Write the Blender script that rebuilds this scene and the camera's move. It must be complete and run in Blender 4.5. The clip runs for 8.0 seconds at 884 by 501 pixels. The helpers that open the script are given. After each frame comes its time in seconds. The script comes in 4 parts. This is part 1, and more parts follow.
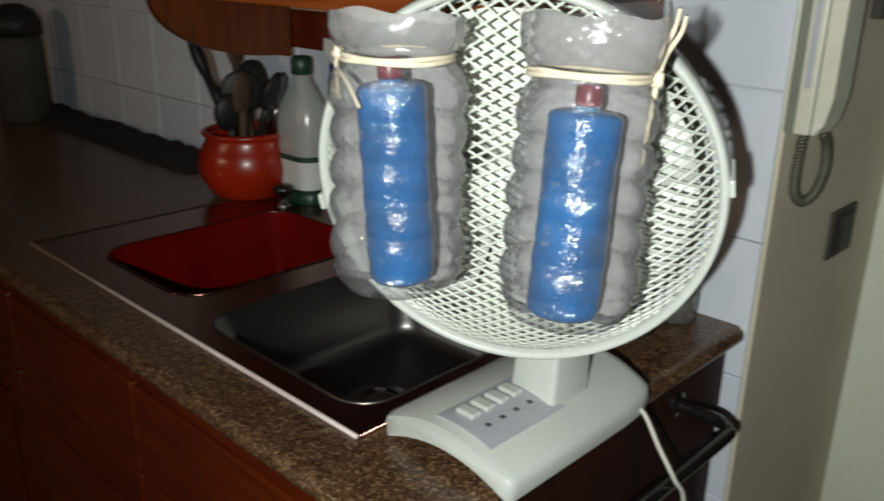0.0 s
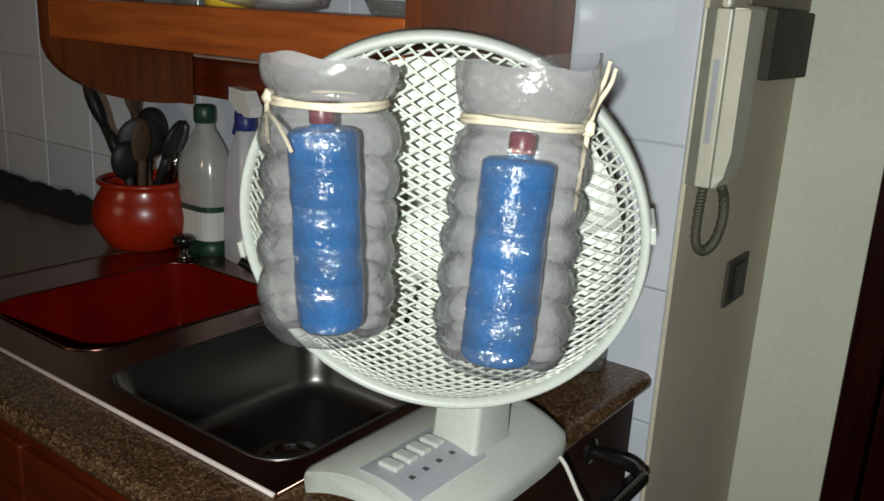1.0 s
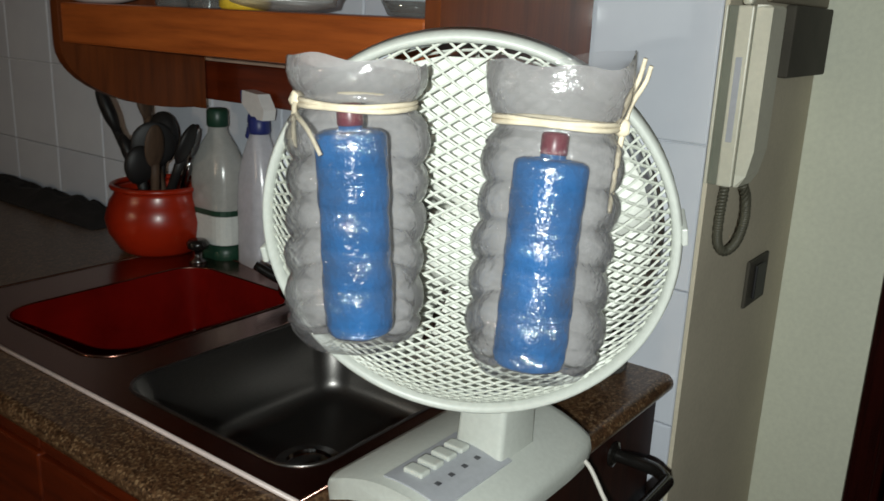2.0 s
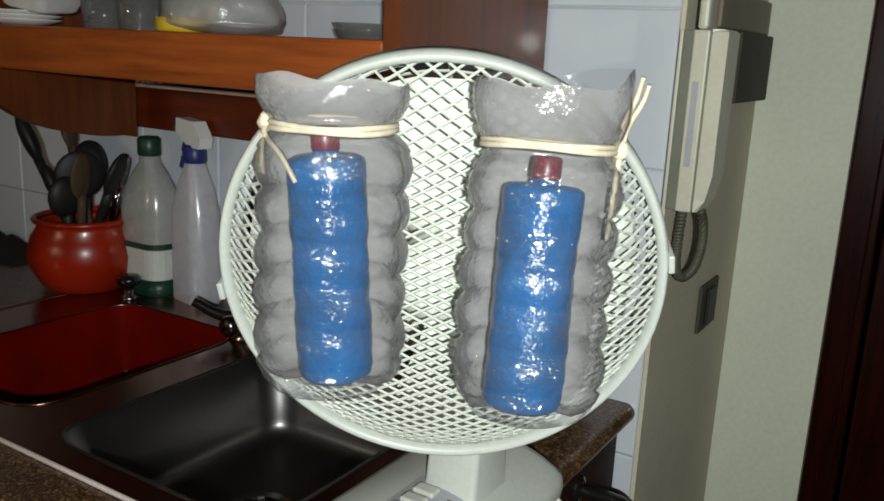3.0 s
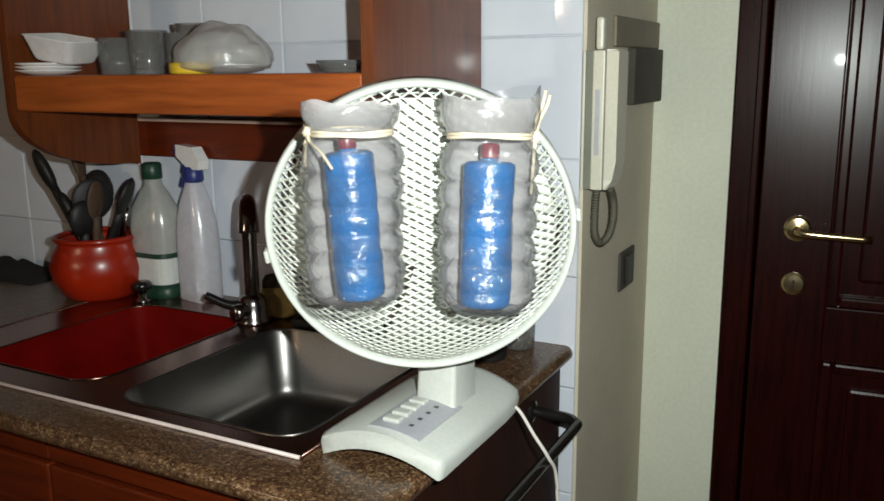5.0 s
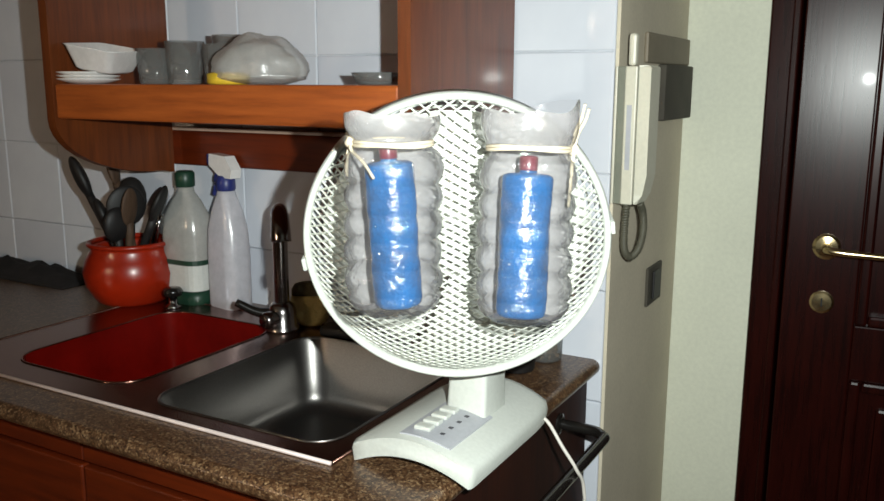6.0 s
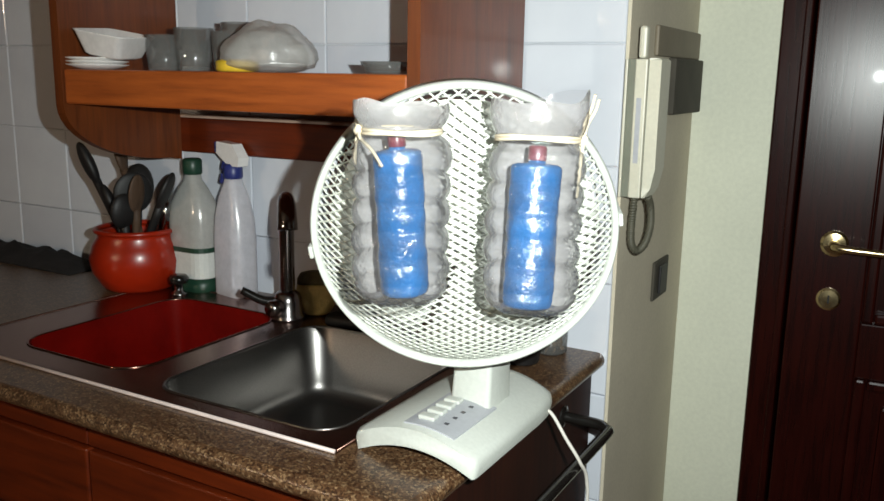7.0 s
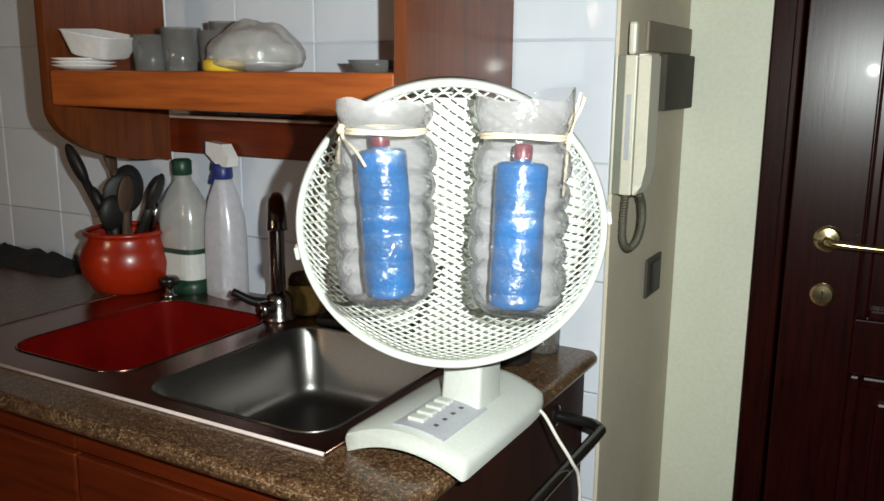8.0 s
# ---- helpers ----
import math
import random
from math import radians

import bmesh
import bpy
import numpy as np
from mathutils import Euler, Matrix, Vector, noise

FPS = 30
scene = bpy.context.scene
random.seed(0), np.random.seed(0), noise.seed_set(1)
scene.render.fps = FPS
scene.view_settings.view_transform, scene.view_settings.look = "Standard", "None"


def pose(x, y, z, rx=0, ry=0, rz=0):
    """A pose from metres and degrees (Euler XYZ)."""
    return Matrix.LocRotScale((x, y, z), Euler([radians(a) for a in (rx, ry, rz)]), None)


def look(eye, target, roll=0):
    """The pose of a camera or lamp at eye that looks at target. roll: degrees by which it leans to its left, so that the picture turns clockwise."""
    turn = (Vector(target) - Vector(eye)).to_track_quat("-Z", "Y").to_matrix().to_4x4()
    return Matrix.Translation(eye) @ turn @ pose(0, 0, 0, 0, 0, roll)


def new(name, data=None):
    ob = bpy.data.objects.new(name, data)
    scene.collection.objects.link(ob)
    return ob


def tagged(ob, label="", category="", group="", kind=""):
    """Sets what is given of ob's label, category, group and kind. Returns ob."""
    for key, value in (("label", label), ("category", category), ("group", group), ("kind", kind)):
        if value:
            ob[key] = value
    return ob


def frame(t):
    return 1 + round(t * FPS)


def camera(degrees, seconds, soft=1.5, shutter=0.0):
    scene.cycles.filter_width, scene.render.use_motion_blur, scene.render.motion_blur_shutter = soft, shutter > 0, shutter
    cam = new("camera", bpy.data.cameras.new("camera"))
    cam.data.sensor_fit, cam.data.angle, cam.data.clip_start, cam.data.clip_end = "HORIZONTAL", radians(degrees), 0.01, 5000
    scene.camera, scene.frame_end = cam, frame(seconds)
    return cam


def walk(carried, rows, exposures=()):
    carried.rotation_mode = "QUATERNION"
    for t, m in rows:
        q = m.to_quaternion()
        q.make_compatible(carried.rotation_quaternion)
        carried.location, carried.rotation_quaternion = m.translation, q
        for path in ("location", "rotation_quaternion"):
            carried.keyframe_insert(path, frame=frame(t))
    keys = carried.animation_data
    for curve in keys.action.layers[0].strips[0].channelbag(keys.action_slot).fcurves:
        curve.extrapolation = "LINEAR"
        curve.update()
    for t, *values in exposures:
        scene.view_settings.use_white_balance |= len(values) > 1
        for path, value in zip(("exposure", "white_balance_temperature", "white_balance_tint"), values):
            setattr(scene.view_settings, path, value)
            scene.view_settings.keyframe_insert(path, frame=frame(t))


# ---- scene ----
cam = camera(55.2, 8.0, 1.5, 0.6)
PATH = [
    (0, (0.402, -0.282, 1.348), (-0.9, 1.081, 0.681), 1.1),
    (0.5, (0.385, -0.293, 1.344), (-0.776, 1.212, 0.72), 3.1),
    (1, (0.379, -0.296, 1.341), (-0.759, 1.258, 0.803), 3.1),
    (1.5, (0.379, -0.302, 1.342), (-0.806, 1.211, 0.789), 2.0),
    (3, (0.307, -0.286, 1.329), (-0.71, 1.374, 0.867), 2.7),
    (3.5, (0.387, -0.335, 1.333), (-0.609, 1.339, 0.878), 1.8),
    (4, (0.469, -0.41, 1.341), (-0.649, 1.18, 0.869), 0.6),
    (4.5, (0.445, -0.497, 1.338), (-0.462, 1.229, 0.895), -0.8),
    (6, (0.413, -0.561, 1.336), (-0.543, 1.153, 0.951), 0.2),
    (6.5, (0.413, -0.563, 1.333), (-0.55, 1.148, 0.953), 0.8),
    (7, (0.411, -0.561, 1.332), (-0.554, 1.144, 0.931), 1.0),
    (7.5, (0.414, -0.556, 1.332), (-0.528, 1.16, 0.922), 1.0),
    (8, (0.416, -0.547, 1.333), (-0.544, 1.16, 0.926), 0.5),
]
EXPOSURES = [(0, -0.30), (0.5, -0.34), (1.5, -0.34), (3, -0.38), (3.5, -0.38), (4, -0.04), (4.5, 0.06), (6, 0.45), (8, 0.45)]
walk(cam, [(t, look(e, g, r)) for t, e, g, r in PATH], EXPOSURES)

# ---------- light ----------
world = bpy.data.worlds.new("world")
world.use_nodes = True
world.node_tree.nodes["Background"].inputs[0].default_value = (0.05, 0.05, 0.055, 1)
world.node_tree.nodes["Background"].inputs[1].default_value = 0.05
scene.world = world
torch_data = bpy.data.lights.new("phone_torch", "SPOT")
torch_data.energy, torch_data.shadow_soft_size, torch_data.color = 57, 0.007, (0.935, 1.0, 0.965)
torch_data.spot_size, torch_data.spot_blend = radians(120), 1.0
torch = new("phone_torch", torch_data)
torch.matrix_basis = look((0.438, -0.450, 1.360), (-0.20, 0.9, 1.20))


# ---------- materials ----------
def nodes_of(name):
    m = bpy.data.materials.new(name)
    m.use_nodes = True
    return m, m.node_tree, m.node_tree.nodes["Principled BSDF"]


def coords(nt, scale=(1, 1, 1), kind="Object"):
    tc, mp = nt.nodes.new("ShaderNodeTexCoord"), nt.nodes.new("ShaderNodeMapping")
    mp.inputs["Scale"].default_value = scale
    nt.links.new(tc.outputs[kind], mp.inputs["Vector"])
    return mp.outputs["Vector"]


def noise_node(nt, vec, scale, detail=4.0, rough=0.55):
    n = nt.nodes.new("ShaderNodeTexNoise")
    n.inputs["Scale"].default_value, n.inputs["Detail"].default_value, n.inputs["Roughness"].default_value = scale, detail, rough
    nt.links.new(vec, n.inputs["Vector"])
    return n.outputs["Fac"]


def ramp(nt, fac, stops):
    r = nt.nodes.new("ShaderNodeValToRGB")
    e = r.color_ramp.elements
    while len(e) < len(stops):
        e.new(0.5)
    for k, (p, c) in zip(e, stops):
        k.position, k.color = p, (*c, 1)
    nt.links.new(fac, r.inputs["Fac"])
    return r.outputs["Color"]


def bump(nt, bsdf, fac, strength, distance=0.001):
    b = nt.nodes.new("ShaderNodeBump")
    b.inputs["Strength"].default_value, b.inputs["Distance"].default_value = strength, distance
    nt.links.new(fac, b.inputs["Height"])
    nt.links.new(b.outputs["Normal"], bsdf.inputs["Normal"])


def mixed(nt, a, b, fac):
    x = nt.nodes.new("ShaderNodeMix")
    x.data_type, x.blend_type = "RGBA", "MULTIPLY"
    x.inputs["Factor"].default_value = fac
    nt.links.new(a, x.inputs["A"])
    nt.links.new(b, x.inputs["B"])
    return x.outputs["Result"]


def painted(name, col, rough=0.5, vary=0.12, scale=6.0, grain=180.0, relief=0.15, metal=0.0, coat=0.0):
    """A plain surface with soft blotches and a fine grain."""
    m, nt, b = nodes_of(name)
    v = coords(nt)
    lo, hi = [c * (1 - vary) for c in col], [min(1, c * (1 + vary)) for c in col]
    big = ramp(nt, noise_node(nt, v, scale, 5), [(0.3, lo), (0.7, hi)])
    fine = noise_node(nt, v, grain, 3)
    speck = ramp(nt, fine, [(0.3, (0.86, 0.86, 0.86)), (0.7, (1, 1, 1))])
    nt.links.new(mixed(nt, big, speck, 0.6), b.inputs["Base Color"])
    b.inputs["Roughness"].default_value, b.inputs["Metallic"].default_value = rough, metal
    b.inputs["Coat Weight"].default_value = coat
    bump(nt, b, fine, relief, 0.0014 if relief >= 1 else 0.0006)
    return m


def wood(name, dark, light, axis="x", rough=0.3, coat=0.4):
    m, nt, b = nodes_of(name)
    s = {"x": (2.0, 26, 26), "y": (26, 2.0, 26), "z": (26, 26, 2.0)}[axis]
    v = coords(nt, s)
    grain = noise_node(nt, v, 3.0, 6, 0.65)
    big = noise_node(nt, coords(nt), 5.0, 3)
    c = ramp(nt, grain, [(0.28, dark), (0.5, [(a + b2) / 2 for a, b2 in zip(dark, light)]), (0.75, light)])
    shade = ramp(nt, big, [(0.3, (0.75, 0.7, 0.68)), (0.7, (1, 1, 1))])
    nt.links.new(mixed(nt, c, shade, 0.8), b.inputs["Base Color"])
    b.inputs["Roughness"].default_value, b.inputs["Coat Weight"].default_value = rough, coat
    b.inputs["Coat Roughness"].default_value = 0.06
    bump(nt, b, grain, 0.12, 0.0008)
    return m


def granite(name):
    m, nt, b = nodes_of(name)
    v = coords(nt)
    cell = nt.nodes.new("ShaderNodeTexVoronoi")
    cell.inputs["Scale"].default_value = 430
    nt.links.new(v, cell.inputs["Vector"])
    tone = nt.nodes.new("ShaderNodeSeparateColor")
    nt.links.new(cell.outputs["Color"], tone.inputs["Color"])
    a = ramp(nt, tone.outputs["Red"], [(0.0, (0.033, 0.016, 0.009)), (0.4, (0.092, 0.046, 0.023)), (0.8, (0.158, 0.090, 0.045)), (1.0, (0.30, 0.205, 0.115))])
    patches = ramp(nt, noise_node(nt, v, 70, 6, 0.75), [(0.32, (0.34, 0.30, 0.28)), (0.54, (0.9, 0.86, 0.82)), (0.75, (1, 0.98, 0.92))])
    nt.links.new(mixed(nt, a, patches, 0.95), b.inputs["Base Color"])
    b.inputs["Roughness"].default_value = 0.28
    bump(nt, b, noise_node(nt, v, 260, 2), 0.06, 0.0004)
    return m


def metal(name, col, rough, brushed=None, vary=0.1):
    m, nt, b = nodes_of(name)
    v = coords(nt, brushed or (1, 1, 1))
    n = noise_node(nt, v, 60, 5, 0.6)
    nt.links.new(ramp(nt, n, [(0.3, [c * (1 - vary) for c in col]), (0.7, col)]), b.inputs["Base Color"])
    r = nt.nodes.new("ShaderNodeMapRange")
    r.inputs["To Min"].default_value, r.inputs["To Max"].default_value = rough * 0.75, rough * 1.3
    nt.links.new(n, r.inputs["Value"])
    nt.links.new(r.outputs["Result"], b.inputs["Roughness"])
    b.inputs["Metallic"].default_value = 1.0
    bump(nt, b, n, 0.14, 0.0004)
    return m


def clear_plastic(name, tint, haze, clear, rough=0.08, relief=0.5, crinkle=75):
    """Thin clear plastic: part see-through, part hazy, with a crinkled gloss over both."""
    m, nt, b = nodes_of(name)
    nt.nodes.remove(b)
    v = coords(nt)
    new_node = nt.nodes.new
    tr, df, gl = new_node("ShaderNodeBsdfTransparent"), new_node("ShaderNodeBsdfDiffuse"), new_node("ShaderNodeBsdfGlossy")
    mx, over, bp = new_node("ShaderNodeMixShader"), new_node("ShaderNodeMixShader"), new_node("ShaderNodeBump")
    tr.inputs["Color"].default_value = (*tint, 1)
    n = noise_node(nt, v, 55, 5, 0.7)
    nt.links.new(ramp(nt, n, [(0.3, [h * 0.9 for h in haze]), (0.7, [min(1, h * 1.08) for h in haze])]), df.inputs["Color"])
    gl.inputs["Roughness"].default_value = rough
    k = new_node("ShaderNodeMapRange")
    k.inputs["To Min"].default_value, k.inputs["To Max"].default_value = clear - 0.05, clear + 0.05
    nt.links.new(noise_node(nt, v, 24, 4), k.inputs["Value"])
    nt.links.new(k.outputs["Result"], mx.inputs["Fac"])
    nt.links.new(df.outputs["BSDF"], mx.inputs[1])
    nt.links.new(tr.outputs["BSDF"], mx.inputs[2])
    bp.inputs["Strength"].default_value, bp.inputs["Distance"].default_value = relief, 0.0025
    nt.links.new(noise_node(nt, v, crinkle, 3, 0.6), bp.inputs["Height"])
    nt.links.new(bp.outputs["Normal"], gl.inputs["Normal"])
    fr, gain = new_node("ShaderNodeFresnel"), new_node("ShaderNodeMath")
    fr.inputs["IOR"].default_value = 1.14
    gain.operation = "MULTIPLY_ADD"
    gain.inputs[1].default_value, gain.inputs[2].default_value = 0.45, 0.10
    nt.links.new(bp.outputs["Normal"], fr.inputs["Normal"])
    nt.links.new(fr.outputs["Fac"], gain.inputs[0])
    nt.links.new(gain.outputs["Value"], over.inputs["Fac"])
    nt.links.new(mx.outputs["Shader"], over.inputs[1])
    nt.links.new(gl.outputs["BSDF"], over.inputs[2])
    nt.links.new(over.outputs["Shader"], nt.nodes["Material Output"].inputs["Surface"])
    return m


def glowing(name, col, strength):
    m, nt, b = nodes_of(name)
    b.inputs["Emission Color"].default_value, b.inputs["Emission Strength"].default_value = (*col, 1), strength
    return m


def tile_glaze(name):
    m, nt, b = nodes_of(name)
    v = coords(nt)
    info = nt.nodes.new("ShaderNodeObjectInfo")
    each = ramp(nt, info.outputs["Random"], [(0.0, (0.60, 0.63, 0.69)), (1.0, (0.66, 0.69, 0.74))])
    soft = ramp(nt, noise_node(nt, v, 9, 5), [(0.3, (0.9, 0.9, 0.92)), (0.7, (1, 1, 1))])
    nt.links.new(mixed(nt, each, soft, 0.8), b.inputs["Base Color"])
    b.inputs["Roughness"].default_value = 0.07
    bump(nt, b, noise_node(nt, v, 14, 2), 0.018, 0.002)
    return m


M_TILE = tile_glaze("glazed_tile")
M_GROUT = painted("grout", (0.60, 0.62, 0.66), 0.9, 0.15, 30)
M_PLASTER = painted("beige_plaster", (0.70, 0.71, 0.58), 0.8, 0.06, 4, 120, 0.35)
M_TAN = painted("tan_plaster", (0.58, 0.52, 0.40), 0.85, 0.08, 5, 140, 0.4)
# Unseen ceiling and walls, toned dark to cut the light they bounce.
M_WHITE_WALL = painted("dim_ceiling_paint", (0.4, 0.39, 0.37), 0.85, 0.05, 3)
M_ROOM = painted("unseen_dark_wall", (0.12, 0.06, 0.035), 0.7, 0.2, 3)
M_FLOOR = painted("floor_tile_clay", (0.33, 0.2, 0.13), 0.35, 0.2, 7)
M_GROUT_FLOOR = painted("floor_joint", (0.2, 0.17, 0.14), 0.9, 0.15, 20)
M_GRANITE = granite("brown_granite")
M_WOOD = wood("varnished_wood", (0.22, 0.045, 0.007), (0.48, 0.118, 0.020), "x", 0.42, 0.08)
# Side panels: darker wood tone with the shade below the board mixed in.
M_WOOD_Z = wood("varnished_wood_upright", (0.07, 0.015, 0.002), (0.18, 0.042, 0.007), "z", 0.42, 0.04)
M_WOOD_DARK = wood("dark_cabinet_wood", (0.062, 0.0070, 0.0006), (0.165, 0.021, 0.0014), "x", 0.42, 0.06)
# Near-black: shade on the cabinet end is put into this wood colour.
M_WOOD_END = wood("shaded_end_panel_wood", (0.010, 0.0022, 0.0010), (0.036, 0.0075, 0.0026), "z", 0.6, 0.0)
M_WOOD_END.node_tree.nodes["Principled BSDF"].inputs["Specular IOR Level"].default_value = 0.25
M_DOOR = wood("dark_door_varnish", (0.008, 0.0012, 0.0009), (0.030, 0.0040, 0.0024), "z", 0.27, 0.05)
M_DOOR.node_tree.nodes["Principled BSDF"].inputs["Specular IOR Level"].default_value = 0.20
M_DOOR.node_tree.nodes["Principled BSDF"].inputs["Coat Roughness"].default_value = 0.035
M_STEEL = metal("stainless_steel", (0.235, 0.225, 0.215), 0.33, (9, 22, 9), 0.3)
# Reddish tint: the brown room's reflection is put into the steel's colour.
M_DECK = metal("reflection_tinted_steel", (0.25, 0.135, 0.105), 0.22, (2, 30, 2))
# Glint along the metal front rim, put into a pale matte colour.
M_EDGE = painted("pale_glint_edge", (0.64, 0.53, 0.49), 0.35, 0.12, 12)
M_CHROME = metal("chrome", (0.75, 0.75, 0.76), 0.08)
M_TAP = metal("dulled_tap_chrome", (0.30, 0.28, 0.275), 0.2)
M_BRASS = metal("brass", (0.78, 0.62, 0.34), 0.2)
M_RED = painted("red_enamel", (0.135, 0.003, 0.0015), 0.24, 0.25, 11, 90, 0.08, 0, 0.0)
M_RED.node_tree.nodes["Principled BSDF"].inputs["Specular IOR Level"].default_value = 0.4
M_POT = painted("red_glazed_clay", (0.31, 0.016, 0.0025), 0.30, 0.35, 9, 60, 0.1, 0, 0.2)
M_FAN = painted("white_fan_plastic", (0.54, 0.56, 0.515), 0.4, 0.03, 14, 200, 0.08)
M_GRILLE = painted("white_coated_wire", (0.57, 0.59, 0.525), 0.45, 0.05, 20, 200, 0.1)
M_BLADE = painted("pale_fan_blade", (0.80, 0.81, 0.75), 0.35, 0.05, 10)
M_PANEL = painted("grey_key_panel", (0.40, 0.41, 0.44), 0.4, 0.06, 20)
M_MARK = painted("dark_print", (0.08, 0.08, 0.09), 0.6, 0.1, 40)
M_SHELL = clear_plastic("clear_bottle_plastic", (0.985, 0.985, 0.99), (0.30, 0.29, 0.295), 0.90, 0.05, 1.0, 115)
# Grey haze of the clear plastic, painted into the rear half and bottom.
M_HAZED = clear_plastic("haze_toned_bottle_plastic", (0.96, 0.95, 0.95), (0.43, 0.415, 0.41), 0.30, 0.10, 1.0)
M_BLUE = painted("blue_liquid_bottle", (0.001, 0.098, 0.29), 0.22, 0.3, 26, 170, 1.0, 0, 0.0)
M_BLUE.node_tree.nodes["Bump"].inputs["Distance"].default_value = 0.0014
M_RED_CAP = painted("red_bottle_cap", (0.13, 0.010, 0.024), 0.35, 0.1, 30)
M_ROPE = painted("raffia_cord", (0.62, 0.54, 0.40), 0.8, 0.2, 60, 300, 0.6)
M_CORD = painted("white_flex", (0.62, 0.58, 0.52), 0.5, 0.06, 30)
M_BLACK = painted("black_plastic", (0.010, 0.009, 0.009), 0.55, 0.2, 20)
M_BLACK_METAL = painted("black_enamelled_rail", (0.010, 0.009, 0.008), 0.22, 0.2, 20, 90, 0.1, 0, 0.4)
M_CLOTH = painted("dark_cloth", (0.010, 0.008, 0.008), 0.95, 0.4, 30, 200, 0.8)
M_IVORY = painted("ivory_plastic", (0.60, 0.58, 0.47), 0.35, 0.05, 12)
M_OLIVE = painted("olive_grey_plastic", (0.17, 0.18, 0.14), 0.45, 0.1, 16)
M_COIL = painted("olive_coiled_flex", (0.09, 0.085, 0.06), 0.5, 0.15, 40)
M_TAUPE = painted("taupe_box_plastic", (0.20, 0.165, 0.115), 0.6, 0.12, 14)
M_BROWN_BOX = painted("dark_brown_box_plastic", (0.055, 0.048, 0.035), 0.8, 0.2, 14)
M_CERAMIC = painted("white_china", (0.80, 0.78, 0.76), 0.12, 0.04, 10, 80, 0.05)
M_MILKY = clear_plastic("milky_plastic", (0.94, 0.94, 0.94), (0.66, 0.65, 0.62), 0.66, 0.34, 1.0, 40)
M_LIT_EDGE = painted("pale_lit_edge", (0.52, 0.36, 0.27), 0.4, 0.15, 20)
M_GLASS = clear_plastic("grey_glass", (0.86, 0.88, 0.88), (0.30, 0.30, 0.29), 0.72, 0.05, 0.1)
M_SPRAY = clear_plastic("frosted_spray_bottle", (0.9, 0.9, 0.95), (0.78, 0.77, 0.82), 0.40, 0.25, 0.2)
M_DETERGENT = clear_plastic("pale_detergent_bottle", (0.85, 0.88, 0.86), (0.64, 0.63, 0.60), 0.48, 0.2, 0.2)
M_GREEN = painted("dark_green_plastic", (0.011, 0.045, 0.026), 0.4, 0.15, 25)
M_LABEL = painted("white_paper_label", (0.62, 0.63, 0.60), 0.6, 0.06, 20)
M_NAVY = painted("navy_plastic", (0.02, 0.03, 0.16), 0.4, 0.15, 25)
M_YELLOW = painted("yellow_plastic", (0.62, 0.42, 0.03), 0.45, 0.15, 20)
M_SPONGE = painted("yellow_sponge", (0.66, 0.54, 0.22), 0.95, 0.2, 40, 220, 1.0)
M_JAR_GREEN = painted("brown_dry_leaves", (0.16, 0.095, 0.05), 0.8, 0.4, 60)
M_UTENSIL = wood("worn_spoon_wood", (0.05, 0.026, 0.014), (0.12, 0.07, 0.04), "z", 0.7, 0.0)


# ---------- building helpers ----------
def part(name, bm, material, parent=None, label="", smooth=False):
    me = bpy.data.meshes.new(name)
    bmesh.ops.recalc_face_normals(bm, faces=bm.faces)
    for f in bm.faces:
        f.smooth = smooth
    bm.to_mesh(me)
    bm.free()
    me.materials.append(material)
    ob = new(name, me)
    if parent:
        ob.parent = parent
    if label:
        ob["label"] = label
    return ob


def thing(name, m, label, category, group="", kind=""):
    ob = new(name)
    ob.empty_display_size = 0.02
    ob.matrix_basis = m
    return tagged(ob, label, category, group, kind)


def block(lo, hi, bevel=0.0, segs=2, bm=None, m=None):
    own = bm or bmesh.new()
    g = bmesh.ops.create_cube(own, size=1)
    for v in g["verts"]:
        v.co = [(a + b) / 2 + c * (b - a) for a, b, c in zip(lo, hi, v.co)]
    if bevel:
        edges = list({e for v in g["verts"] for e in v.link_edges})
        r = bmesh.ops.bevel(own, geom=edges, offset=bevel, segments=segs, affect="EDGES", profile=0.5)
        g["verts"] = list({v for f in r["faces"] for v in f.verts})
    if m:
        bmesh.ops.transform(own, matrix=m, verts=g["verts"])
    return own


def loft(loops, cap0=True, cap1=True, bm=None, ring=True):
    own = bm or bmesh.new()
    rows = [[own.verts.new(p) for p in loop] for loop in loops]
    for a, b in zip(rows, rows[1:]):
        n = len(a)
        for i in range(n if ring else n - 1):
            own.faces.new((a[i], a[(i + 1) % n], b[(i + 1) % n], b[i]))
    if cap0:
        own.faces.new(rows[0])
    if cap1:
        own.faces.new(rows[-1])
    return own


def lathe(profile, n=28, cap0=True, cap1=True, bm=None, wobble=0.0, phase=0.0):
    """Turned round z from (radius, z) pairs."""
    loops = []
    for k, (r, z) in enumerate(profile):
        loops.append([(r * (1 + wobble * math.sin(3 * a + phase + k * 0.4)) * math.cos(a), r * (1 + wobble * math.sin(3 * a + phase + k * 0.4)) * math.sin(a), z)
                      for a in (2 * math.pi * i / n for i in range(n))])
    return loft(loops, cap0, cap1, bm)


